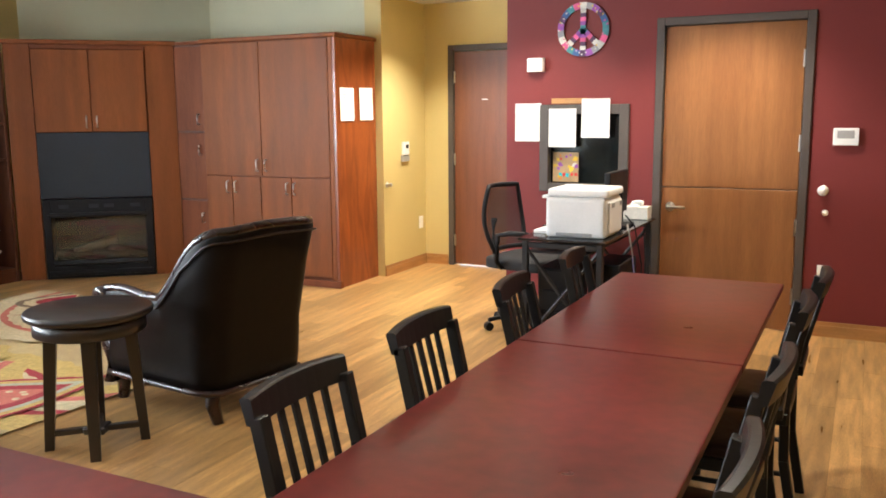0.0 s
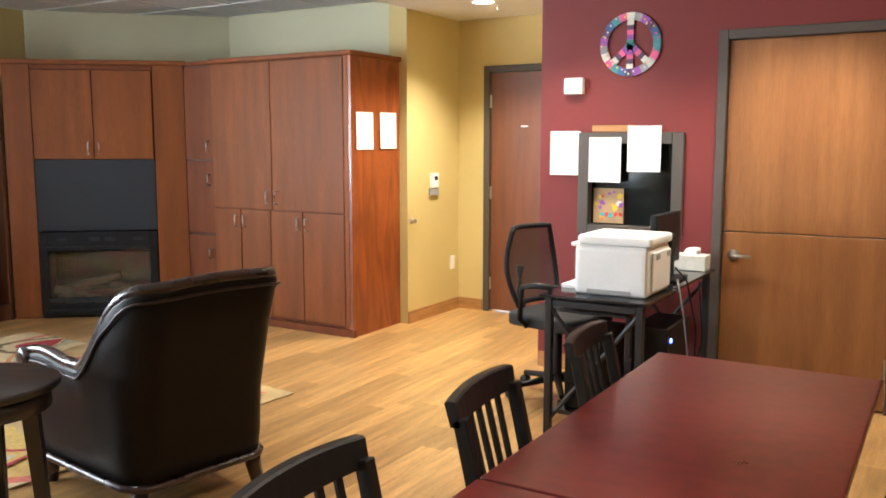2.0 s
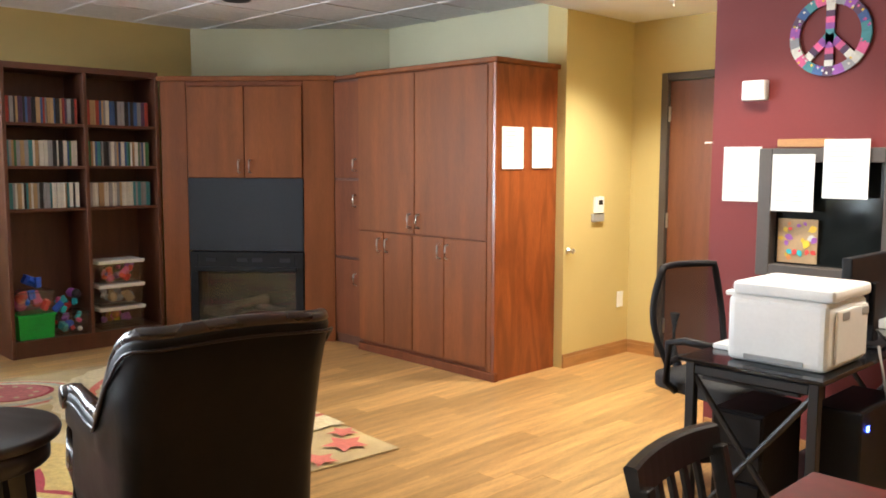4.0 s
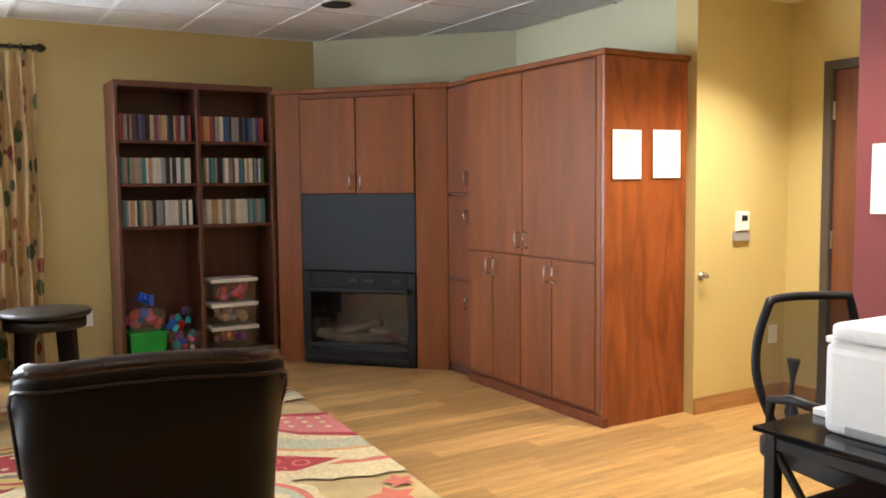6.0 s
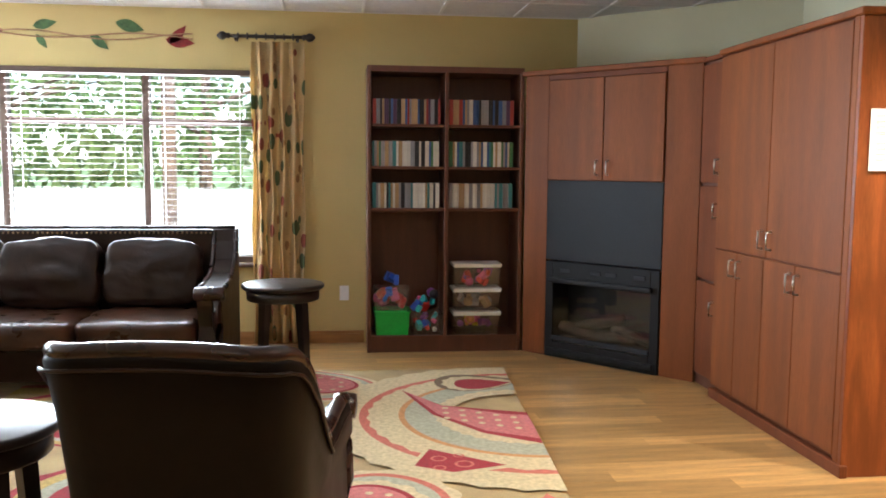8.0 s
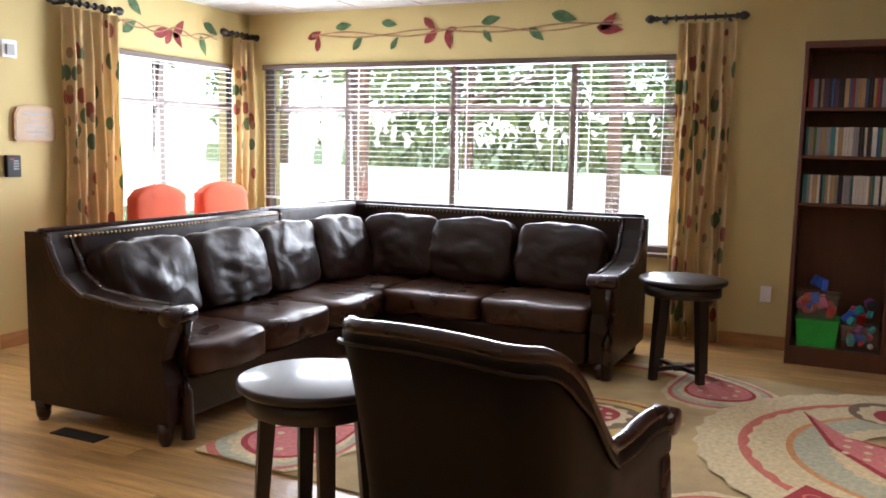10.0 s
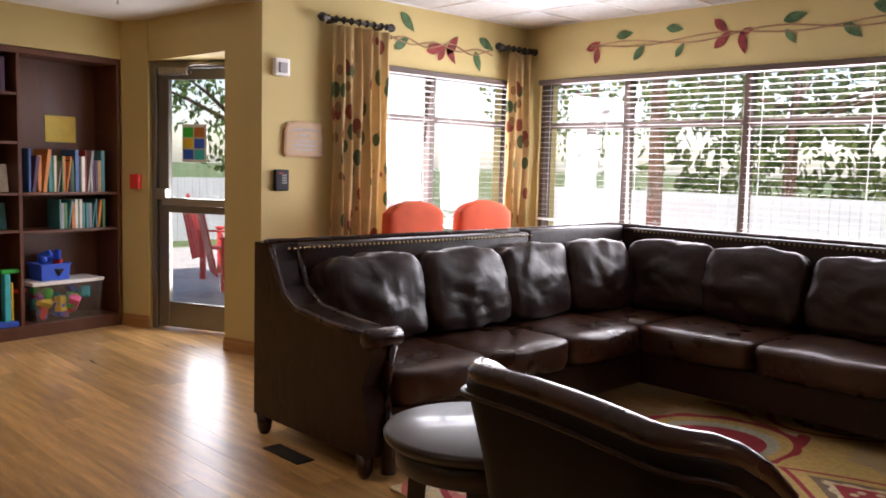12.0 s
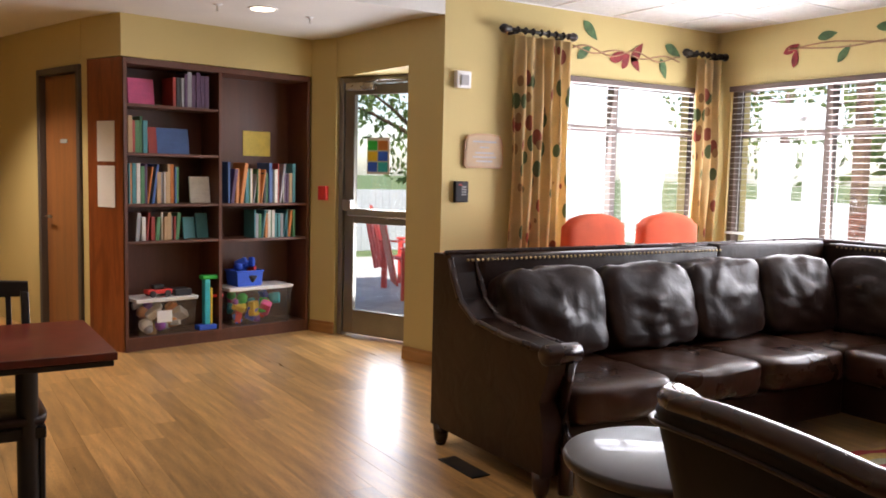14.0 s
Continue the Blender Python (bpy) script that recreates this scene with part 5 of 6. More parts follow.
# ---- curtains ----
def curtain(m, w, label):
    c = thing("curtain", label, "curtain", m, "curtains at the windows")
    bm = bmesh.new()
    nx, nz = 72, 14
    g2 = []
    for j in range(nz + 1):
        z = 0.03 + 2.36 * j / nz
        f = 0.6 + 0.4 * (1 - j / nz)
        g2.append([bm.verts.new((w * i / nx + 0.01 * math.sin(j * 0.9 + i * 0.3), f * 0.042 * math.sin(i / nx * w / 0.085 * 2 * math.pi + 0.3 * math.sin(j * 0.5)) + 0.01 * math.sin(i * 0.37), z)) for i in range(nx + 1)])
    for j in range(nz):
        for i in range(nx):
            bm.faces.new((g2[j][i], g2[j][i + 1], g2[j + 1][i + 1], g2[j + 1][i]))
    o = part("cloth", bm, CURTAIN, c, smooth=True)
    md = o.modifiers.new("thick", "SOLIDIFY")
    md.thickness = 0.003
    return c


def rod(m, w, label):
    r = thing("curtain_rod", label, "curtain rod", m, "curtain rods")
    part("bar", tube(bmesh.new(), [(0, 0, 2.43), (w, 0, 2.43)], 0.014, 12), ROD, r, smooth=True)
    for x, s in ((0, -90), (w, 90)):
        part("finial", lathe(bmesh.new(), [(0.014, 0), (0.026, 0.01), (0.018, 0.025), (0.034, 0.05), (0.03, 0.075), (0.008, 0.1)], 14, pose(x, 0, 2.43, 0, s, 0)), ROD, r, "carved finial", True)
    for i in range(int(w / 0.07)):
        part("ring", lathe(bmesh.new(), [(0.024, -0.006), (0.028, 0), (0.024, 0.006)], 14, pose(0.06 + i * 0.07, 0, 2.43, 0, 90, 0)), ROD, r)
    for x in (0.04, w - 0.04):
        part("bracket", bbox((x - 0.012, 0.0, 2.40), (x + 0.012, 0.085, 2.42), 0.003), ROD, r)
    return r


curtain(pose(XW + 0.10, 4.87, 0, 0, 0, 90), 0.40, "cream curtain with green and red leaf print")
rod(pose(XW + 0.09, 4.71, 0, 0, 0, 90), 0.55, "short dark bronze curtain rod with carved finials")
curtain(pose(-5.17, YS + 0.10, 0, 0, 0, 180), 0.50, "cream curtain with green and red leaf print")
rod(pose(-5.13, YS + 0.09, 0, 0, 0, 180), 0.52, "short dark bronze curtain rod with carved finials")
curtain(pose(-7.06, YS + 0.10, 0, 0, 0, 180), 0.27, "narrow corner curtain with leaf print")
rod(pose(-6.98, YS + 0.09, 0, 0, 0, 180), 0.36, "short dark bronze curtain rod in the corner")


# ---- murals ----
def leaf_shape(m, ln, wd, hook=0.0):
    bm = bmesh.new()
    n = 10
    up = [(ln * (i / n - 0.5), wd / 2 * math.sin(math.pi * (i / n) ** 0.8) + hook * (i / n) ** 2) for i in range(n + 1)]
    dn = [(ln * (i / n - 0.5), -wd / 2 * math.sin(math.pi * (i / n) ** 0.8) + hook * (i / n) ** 2) for i in range(1, n)]
    pts = up + dn[::-1]
    f = bm.faces.new([bm.verts.new((x, 0, z)) for x, z in pts])
    r = bmesh.ops.extrude_face_region(bm, geom=[f])
    bmesh.ops.translate(bm, vec=(0, -0.0015, 0), verts=[v for v in r["geom"] if isinstance(v, bmesh.types.BMVert)])
    bmesh.ops.recalc_face_normals(bm, faces=bm.faces)
    bm.transform(m)
    return bm


def mural(m, width, leaves, label):
    u = thing("leaf_mural", label, "mural", m)
    n = 40
    for k, (ph, amp) in enumerate(((0, 0.03), (2.2, 0.022))):
        part("stem", tube(bmesh.new(), [(0.05 + (width - 0.1) * i / n, -0.003, 0.0 + amp * math.sin(i * 0.35 + ph)) for i in range(n + 1)], 0.006, 5), MURS, u, "painted brown stem")
    for x, z, ln, ang_, red in leaves:
        part("leaf", leaf_shape(pose(x, -0.003, z, 0, -ang_, 0), ln, ln * 0.42, 0.05 * ln * (1 if red else -1)), MURR if red else MURG, u, "painted red leaf" if red else "painted green leaf")
    return u


def from_px(px, py):
    return (px - 160) * 0.00482, (62 - py) * 0.0046


LV = [(240, 44, 0.17, 10, 0), (337, 43, 0.16, -5, 0), (270, 77, 0.16, 55, 0), (347, 80, 0.13, 60, 0), (535, 45, 0.18, 15, 0), (665, 45, 0.22, -12, 0), (530, 74, 0.13, -50, 0), (618, 73, 0.17, -35, 0),
      (176, 60, 0.16, 20, 1), (184, 76, 0.15, 80, 1), (418, 48, 0.16, -45, 1), (422, 70, 0.18, 40, 1), (455, 78, 0.17, -80, 1), (462, 60, 0.12, 10, 1), (740, 58, 0.18, 45, 1), (742, 70, 0.22, -10, 1)]
mural(pose(XW + 0.003, 1.515, 2.42, 0, 0, 90), 2.95, [(*from_px(a, b2), c, d, e) for a, b2, c, d, e in LV], "painted vine of green and red leaves over the window")
LV2 = [(0.22, 0.15, 0.20, -40, 0), (0.16, -0.02, 0.18, 40, 0), (1.12, 0.08, 0.2, -20, 0), (1.02, -0.08, 0.18, -65, 0), (0.52, -0.03, 0.2, 15, 1), (0.60, -0.05, 0.16, 60, 1), (0.72, 0.02, 0.2, 50, 1), (0.70, -0.06, 0.17, -60, 1)]
mural(pose(-5.73, YS + 0.003, 2.37, 0, 0, 180), 1.25, LV2, "painted vine of leaves over the smaller window")

# ---- wall fittings ----


def plate(name, label, cat, m, w, h, d, material, extra=()):
    t = thing(name, label, cat, m)
    part("body", bbox((-w / 2, -d, -h / 2), (w / 2, 0, h / 2), min(w, h, d) * 0.2, 2), material, t)
    for nm2, a, c, mm in extra:
        part(nm2, bbox(a, c, 0.001), mm, t)
    return t


RW = pose(0, YR - 0.002, 0)
NW = pose(-4.028, 0, 0, 0, 0, 90)
plate("alarm_panel", "white rounded thermostat panel on the red wall", "thermostat", pose(-0.215, YR - 0.002, 1.325), 0.15, 0.11, 0.03, WHITE, [("screen", (-0.05, -0.033, -0.01), (0.05, -0.029, 0.04), GREYP)])
plate("motion_detector", "white alarm sensor on the red wall", "sensor", pose(-2.32, YR - 0.002, 1.84), 0.125, 0.10, 0.05, WHITE, [("face", (-0.01, -0.054, -0.045), (0.055, -0.049, 0.045), PAPER)])
plate("outlet", "white wall outlet on the red wall", "outlet", pose(-0.30, YR - 0.002, 0.42), 0.075, 0.12, 0.008, WHITE, [("socket", (-0.017, -0.011, 0.01), (0.017, -0.007, 0.04), PAPER), ("socket", (-0.017, -0.011, -0.04), (0.017, -0.007, -0.01), PAPER)])
for x, z, r in ((-0.33, 0.975, 0.035), (-0.31, 0.83, 0.02)):
    single("wall_stop", lathe(bmesh.new(), [(r, 0), (r, 0.012), (r * 0.7, 0.02), (r * 0.5, 0.035)], 18, pose(x, YR - 0.002, z, 90)), WHITE, "small white round stop on the red wall", "stop", smooth=True)
plate("thermostat", "white thermostat on the yellow wall", "thermostat", pose(-4.028, 8.92, 1.17, 0, 0, 90), 0.10, 0.12, 0.03, WHITE, [("screen", (-0.02, -0.034, 0.0), (0.03, -0.029, 0.035), BLACK)])
plate("thermostat_guard", "clear plastic guard under the thermostat", "guard", pose(-4.028, 8.92, 1.075, 0, 0, 90), 0.14, 0.06, 0.02, GREYP)
plate("outlet", "white wall outlet on the yellow wall", "outlet", pose(-4.028, 9.24, 0.43, 0, 0, 90), 0.075, 0.12, 0.008, WHITE)
single("door_stop", lathe(bmesh.new(), [(0.025, 0), (0.026, 0.006), (0.01, 0.012), (0.01, 0.03), (0.02, 0.045), (0.014, 0.055)], 16, pose(-4.028, 8.58, 0.85, 0, 90, 0)), STEEL, "small steel door stop on the yellow wall", "stop", smooth=True)
plate("outlet", "white outlet beside the bookcase", "outlet", pose(XW + 0.003, 5.58, 0.41, 0, 0, 90), 0.075, 0.12, 0.008, WHITE)
plate("strobe", "white alarm strobe on the yellow wall", "strobe", pose(-4.77, YS + 0.002, 2.05, 0, 0, 180), 0.12, 0.12, 0.045, WHITE, [("lens", (-0.03, -0.06, -0.04), (0.03, -0.044, 0.03), GREYP)])
kp = plate("keypad", "black door keypad with small keys", "keypad", pose(-4.78, YS + 0.002, 1.26, 0, 0, 180), 0.11, 0.15, 0.035, PLASB, [("led", (-0.03, -0.037, 0.045), (0.0, -0.034, 0.052), PALETTE["toy_red"])])
for i in range(12):
    part("key", bbox((-0.005 + 0.014 * (i % 3), -0.038, 0.03 - 0.018 * (i // 3)), (0.005 + 0.014 * (i % 3), -0.034, 0.04 - 0.018 * (i // 3)), 0), GREYP, kp)
pq = thing("plaque", "cream wooden plaque with a carved edge and lettering", "plaque", pose(-4.97, YS + 0.002, 1.555, 0, 0, 180))
bm = bmesh.new()
ol = [(-0.17, -0.10), (-0.15, -0.125), (0, -0.12), (0.15, -0.125), (0.17, -0.10), (0.165, 0.06), (0.14, 0.11), (0.06, 0.125), (-0.06, 0.125), (-0.14, 0.11), (-0.165, 0.06)]
prism(bm, ol, 0, 0.022)
bm.transform(Matrix.Rotation(radians(90), 4, "X"))
part("board", bm, TRIM, pq, "brown carved edge")
bm = prism(bmesh.new(), [(x * 0.93, z * 0.9) for x, z in ol], 0.0225, 0.026)
bm.transform(Matrix.Rotation(radians(90), 4, "X"))
part("face", bm, PALETTE["book_tan"], pq, "cream face")
for i, (w2, z) in enumerate(((0.10, 0.06), (0.04, 0.02), (0.08, -0.02), (0.10, -0.05), (0.07, -0.08))):
    part("lettering", bbox((-w2, -0.0275, z), (w2, -0.0262, z + 0.012), 0), INK, pq)
single("fire_alarm_pull", bbox((-0.045, -0.04, -0.06), (0.045, 0, 0.06), 0.008, 2), PALETTE["toy_red"], "red fire alarm pull box on the jamb", "alarm", pose(-4.425, -0.715, 1.20, 0, 0, 115))


def notice(m, w, h, label, holder=False, lines=9, seed=0):
    t = thing("notice", label, "notice", m, "paper notices")
    bm = bmesh.new()
    nx = 6
    lo, hi = [], []
    for i in range(nx + 1):
        x = w * (i / nx - 0.5)
        dy = -0.003 - 0.004 * abs(math.sin(i * 0.9 + seed))
        lo.append(bm.verts.new((x, dy, -h / 2)))
        hi.append(bm.verts.new((x, dy * 0.5, h / 2)))
    for i in range(nx):
        bm.faces.new((lo[i], lo[i + 1], hi[i + 1], hi[i]))
    o = part("sheet", bm, PAPER, t)
    md = o.modifiers.new("thick", "SOLIDIFY")
    md.thickness = 0.001
    r = random.Random(seed)
    for i in range(lines):
        z = h / 2 - 0.035 - i * (h - 0.06) / lines
        part("text_bar", bbox((-w * 0.38, -0.0105, z), (-w * 0.38 + w * r.uniform(0.45, 0.76), -0.0095, z + 0.004), 0), INK, t)
    return t


notice(pose(-2.385, YR - 0.004, 1.42), 0.205, 0.28, "white notice in a clear sleeve on the red wall", seed=1)
notice(pose(-2.11, YR - 0.024, 1.38), 0.21, 0.28, "white notice taped over the office window", seed=2)
notice(pose(-1.86, YR - 0.026, 1.45), 0.21, 0.28, "white notice taped over the office window", seed=3)
notice(pose(-4.094, 8.04, 1.575, 0, 0, 90), 0.22, 0.28, "white notice on the cabinet end panel", seed=4)
notice(pose(-4.094, 8.35, 1.58, 0, 0, 90), 0.22, 0.28, "white notice on the cabinet end panel", seed=5)
single("wood_strip", bbox((-2.2, YR - 0.018, 1.555), (-1.93, YR - 0.002, 1.595), 0.003), TRIM, "short wooden strip above the office window", "strip")
cp = thing("colourful_picture", "pink and yellow collage card in the office window", "picture", pose(-2.10, YR + 0.035, 1.10))
part("card", bbox((-0.10, -0.004, -0.12), (0.10, 0, 0.10), 0.001), PALETTE["book_tan"], cp)
r = random.Random(4)
for i in range(22):
    x, z, q = r.uniform(-0.085, 0.085), r.uniform(-0.1, 0.085), r.uniform(0.01, 0.022)
    part("patch", leaf_shape(pose(x, -0.006 - i * 0.0002, z, 0, r.uniform(0, 180), 0), q * 2.2, q * 1.6), PALETTE[r.choice(["toy_yellow", "toy_purple", "book_orange", "toy_teal", "book_white", "toy_red"])], cp)

# peace sign
pc = thing("peace_sign", "round peace-sign wall decoration painted in bright patches", "wall decoration", pose(-1.97, YR - 0.002, 2.08))
COLP = ["book_teal", "book_white", "toy_purple", "book_blue", "toy_pink", "book_grey", "book_purple"]
r = random.Random(9)


def ring_piece(a0, a1, r0, r1):
    bm = bmesh.new()
    k = 4
    pts = [(r1 * math.cos(a0 + (a1 - a0) * i / k), r1 * math.sin(a0 + (a1 - a0) * i / k)) for i in range(k + 1)] + [(r0 * math.cos(a1 - (a1 - a0) * i / k), r0 * math.sin(a1 - (a1 - a0) * i / k)) for i in range(k + 1)]
    prism(bm, pts, 0, 0.014)
    bm.transform(Matrix.Rotation(radians(90), 4, "X"))
    return bm


for i in range(22):
    part("ring_patch", ring_piece(2 * math.pi * i / 22, 2 * math.pi * (i + 1) / 22, 0.145, 0.19), PALETTE[COLP[(i * 3) % 7]], pc)
for a, n in ((90, 5), (-90, 5), (-135, 5), (-45, 5)):
    for k in range(n):
        q0, q1 = 0.0 + 0.145 * k / n, 0.145 * (k + 1) / n
        bm = bbox((q0, -0.012, -0.02), (q1, -0.001 * (2 if a == -90 else 0.5), 0.02), 0, 1, Matrix.Rotation(radians(-a), 4, "Y"))
        part("spoke_patch", bm, PALETTE[COLP[(k * 2 + (a % 5)) % 7]], pc)
for i in range(46):
    a, q = r.uniform(0, 6.28), r.uniform(0.15, 0.185)
    part("dot", lathe(bmesh.new(), [(0.006, 0), (0.006, 0.001)], 8, pose(q * math.cos(a), -0.0142, q * math.sin(a), 90)), PALETTE[r.choice(["book_white", "toy_pink", "toy_yellow", "toy_purple"])], pc)

# ---- desk corner ----
dk = thing("computer_desk", "black metal and glass computer desk with crossed braces", "desk", pose(-1.94, 6.52, 0))
part("desktop", bbox((0, 0, 0.735), (0.54, 1.30, 0.75), 0.003), mat("black_glass", (0.01, 0.01, 0.012), 0.12, bump=0), dk, "black glass top")
for y in (0.04, 1.26):
    for x in (0.04, 0.50):
        part("leg", bbox((x - 0.018, y - 0.018, 0.0), (x + 0.018, y + 0.018, 0.735), 0.003), BLACK, dk)
    part("rail", bbox((0.058, y - 0.015, 0.69), (0.482, y + 0.015, 0.725), 0.003), BLACK, dk)
    for a, c in (((0.05, y, 0.12), (0.49, y, 0.68)), ((0.05, y + 0.001, 0.68), (0.49, y + 0.001, 0.12))):
        part("brace", tube(bmesh.new(), [a, c], 0.012, 8), BLACK, dk)
part("keyboard_tray", bbox((0.02, 0.15, 0.64), (0.4, 1.1, 0.655), 0.003), BLACK, dk)
part("shelf", bbox((0.06, 0.06, 0.14), (0.48, 1.24, 0.16), 0.003), BLACK, dk)
pc2 = thing("computer_tower", "black desktop computer standing under the desk", "computer", pose(-1.62, 6.98, 0.162))
part("case", bbox((0, 0, 0), (0.19, 0.42, 0.38), 0.006), PLASB, pc2)
part("power_light", bbox((0.191, 0.05, 0.30), (0.194, 0.07, 0.32), 0), mat("blue_led", (0.02, 0.05, 0.8), 0.4, emit=((0.05, 0.1, 1.0), 12.0)), pc2, "glowing blue power light")
dr = thing("file_drawers", "black drawer unit under the desk", "drawers", pose(-1.84, 6.62, 0.162))
part("body", bbox((0, 0, 0), (0.2, 0.32, 0.40), 0.004), PLASB, dr)
for i in range(3):
    part("drawer", bbox((0.006, -0.014, 0.012 + 0.13 * i), (0.194, -0.001, 0.13 + 0.13 * i), 0.004), PLASB, dr)
pr = thing("printer", "bulky white laser printer on the desk", "printer", pose(-1.83, 6.62, 0.751) @ Matrix.Diagonal((1, 1, 0.9, 1)))
part("body", bbox((0.03, 0.0, 0.0), (0.40, 0.36, 0.27), 0.03, 3), WHITE, pr)
part("lid", bbox((0.035, 0.02, 0.271), (0.41, 0.37, 0.325), 0.022, 3), WHITE, pr)
part("side_panel", bbox((0.401, 0.05, 0.03), (0.412, 0.33, 0.24), 0.006, 2), WHITE, pr)
part("control_panel", bbox((0.015, 0.1, 0.28), (0.034, 0.34, 0.31), 0.006), GREYP, pr)
part("slot", bbox((0.10, -0.003, 0.012), (0.32, 0.001, 0.035), 0.002), GREYP, pr)
part("output_tray", bbox((-0.02, 0.08, 0.25), (0.032, 0.3, 0.27), 0.004), WHITE, pr)
for y in (0.12, 0.3):
    part("grip", bbox((0.4105, y - 0.03, 0.20), (0.414, y + 0.03, 0.23), 0.001), GREYP, pr)
single("paper_stack", bbox((-0.05, 0.05, 0), (0.03, 0.25, 0.02), 0.002), PAPER, "small stack of paper beside the printer", "paper", pose(-1.87, 6.70, 0.751))
mo = thing("monitor", "black flat computer monitor on the desk", "monitor", pose(-1.55, 7.30, 0.751, 0, 0, -90))
part("screen", bbox((-0.22, -0.02, 0.08), (0.22, 0.02, 0.36), 0.008, 2), PLASB, mo)
part("stand", bbox((-0.03, 0.02, 0.01), (0.03, 0.045, 0.25), 0.004), PLASB, mo)
part("foot", bbox((-0.12, -0.08, 0.0), (0.12, 0.1, 0.014), 0.006), PLASB, mo)
kb = thing("keyboard", "black keyboard on the desk", "keyboard", pose(-1.88, 7.2, 0.751))
part("body", bbox((0, 0, 0), (0.14, 0.42, 0.02), 0.005), PLASB, kb)
tb = thing("tissue_box", "white tissue box on the desk end", "tissue box", pose(-1.52, 7.72, 0.751))
part("carton", bbox((-0.1, -0.06, 0), (0.1, 0.06, 0.09), 0.004), PALETTE["book_white"], tb)
part("tissue", cushion(bmesh.new(), (-0.04, -0.02, 0.085), (0.04, 0.02, 0.125), 0.004, 0.03, 5, 6), PAPER, tb, smooth=True)
for i, pts in enumerate((((-1.40, 7.02, 0.80), (-1.37, 7.05, 0.6), (-1.38, 7.2, 0.35), (-1.36, 7.3, 0.05)), ((-1.41, 7.5, 0.72), (-1.37, 7.45, 0.4), (-1.40, 7.38, 0.2), (-1.34, 7.3, 0.01)), ((-1.43, 7.08, 0.85), (-1.38, 7.12, 0.78), (-1.37, 7.3, 0.5), (-1.42, 7.5, 0.25)))):
    single("cable", tube(bmesh.new(), pts, 0.005, 6), GREYP if i == 0 else PLASB, "loose cable hanging behind the desk", "cable", smooth=True)

oc2 = thing("office_chair", "black mesh office chair on castors at the desk", "office chair", pose(-2.17, 7.30, 0, 0, 0, -12))
bm = bmesh.new()
nu, nv = 12, 14
gr = []
for j in range(nv + 1):
    v = j / nv
    z = 0.55 + 0.44 * v
    wv = 0.215 * (0.82 + 0.28 * math.sin(math.pi * min(1, v * 0.9 + 0.1)))
    gr.append([bm.verts.new((-0.20 - 0.06 * v + 0.06 * ((i / nu - 0.5) * 2) ** 2 - 0.03 * math.sin(v * 3.1), wv * (i / nu - 0.5) * 2, z)) for i in range(nu + 1)])
edge = [gr[0][i].co.copy() for i in range(nu + 1)] + [gr[j][nu].co.copy() for j in range(1, nv + 1)] + [gr[nv][i].co.copy() for i in range(nu - 1, -1, -1)] + [gr[j][0].co.copy() for j in range(nv - 1, -1, -1)]
for j in range(nv):
    for i in range(nu):
        bm.faces.new((gr[j][i], gr[j][i + 1], gr[j + 1][i + 1], gr[j + 1][i]))


def sheer(name, c, clear):
    m = bpy.data.materials.new(name)
    m.use_nodes = True
    n, l = m.node_tree.nodes, m.node_tree.links
    t = n.new("ShaderNodeBsdfTransparent")
    p = n["Principled BSDF"]
    p.inputs["Base Color"].default_value = (*c, 1)
    p.inputs["Roughness"].default_value = 0.8
    mx = n.new("ShaderNodeMixShader")
    mx.inputs[0].default_value = clear
    l.new(p.outputs[0], mx.inputs[1])
    l.new(t.outputs[0], mx.inputs[2])
    l.new(mx.outputs[0], n["Material Output"].inputs[0])
    return m


o = part("mesh_back", bm, sheer("sheer_black_mesh", (0.015, 0.015, 0.017), 0.3), oc2, "see-through black mesh back", True)
part("back_frame", tube(bmesh.new(), edge, 0.016, 8), PLASB, oc2, smooth=True)
part("spine", tube(bmesh.new(), [(-0.02, 0, 0.42), (-0.22, 0, 0.43), (-0.29, 0, 0.55), (-0.28, 0, 0.75)], 0.025, 10), PLASB, oc2, smooth=True)
part("seat", cushion(bmesh.new(), (-0.22, -0.24, 0.43), (0.26, 0.24, 0.52), 0.015, 0.004, 8, 3), MESHB, oc2, smooth=True)
for s in (-1, 1):
    part("armrest", tube(bmesh.new(), [(-0.05, s * 0.24, 0.45), (-0.05, s * 0.30, 0.50), (-0.04, s * 0.30, 0.68), (0.05, s * 0.29, 0.70), (0.2, s * 0.29, 0.70)], 0.018, 8), PLASB, oc2, smooth=True)
part("gas_lift", tube(bmesh.new(), [(0, 0, 0.09), (0, 0, 0.43)], 0.028, 12), PLASB, oc2)
for k in range(5):
    a = 2 * math.pi * k / 5 + 0.4
    part("base_arm", tube(bmesh.new(), [(0.02 * math.cos(a), 0.02 * math.sin(a), 0.11), (0.29 * math.cos(a), 0.29 * math.sin(a), 0.075)], 0.024, 8, 0.016), PLASB, oc2)
    part("castor", lathe(bmesh.new(), [(0.02, -0.025), (0.03, -0.02), (0.03, 0.02), (0.02, 0.025)], 12, pose(0.29 * math.cos(a), 0.29 * math.sin(a), 0.03, 90, 0, math.degrees(a))), PLASB, oc2)

# ---- ceiling fittings ----


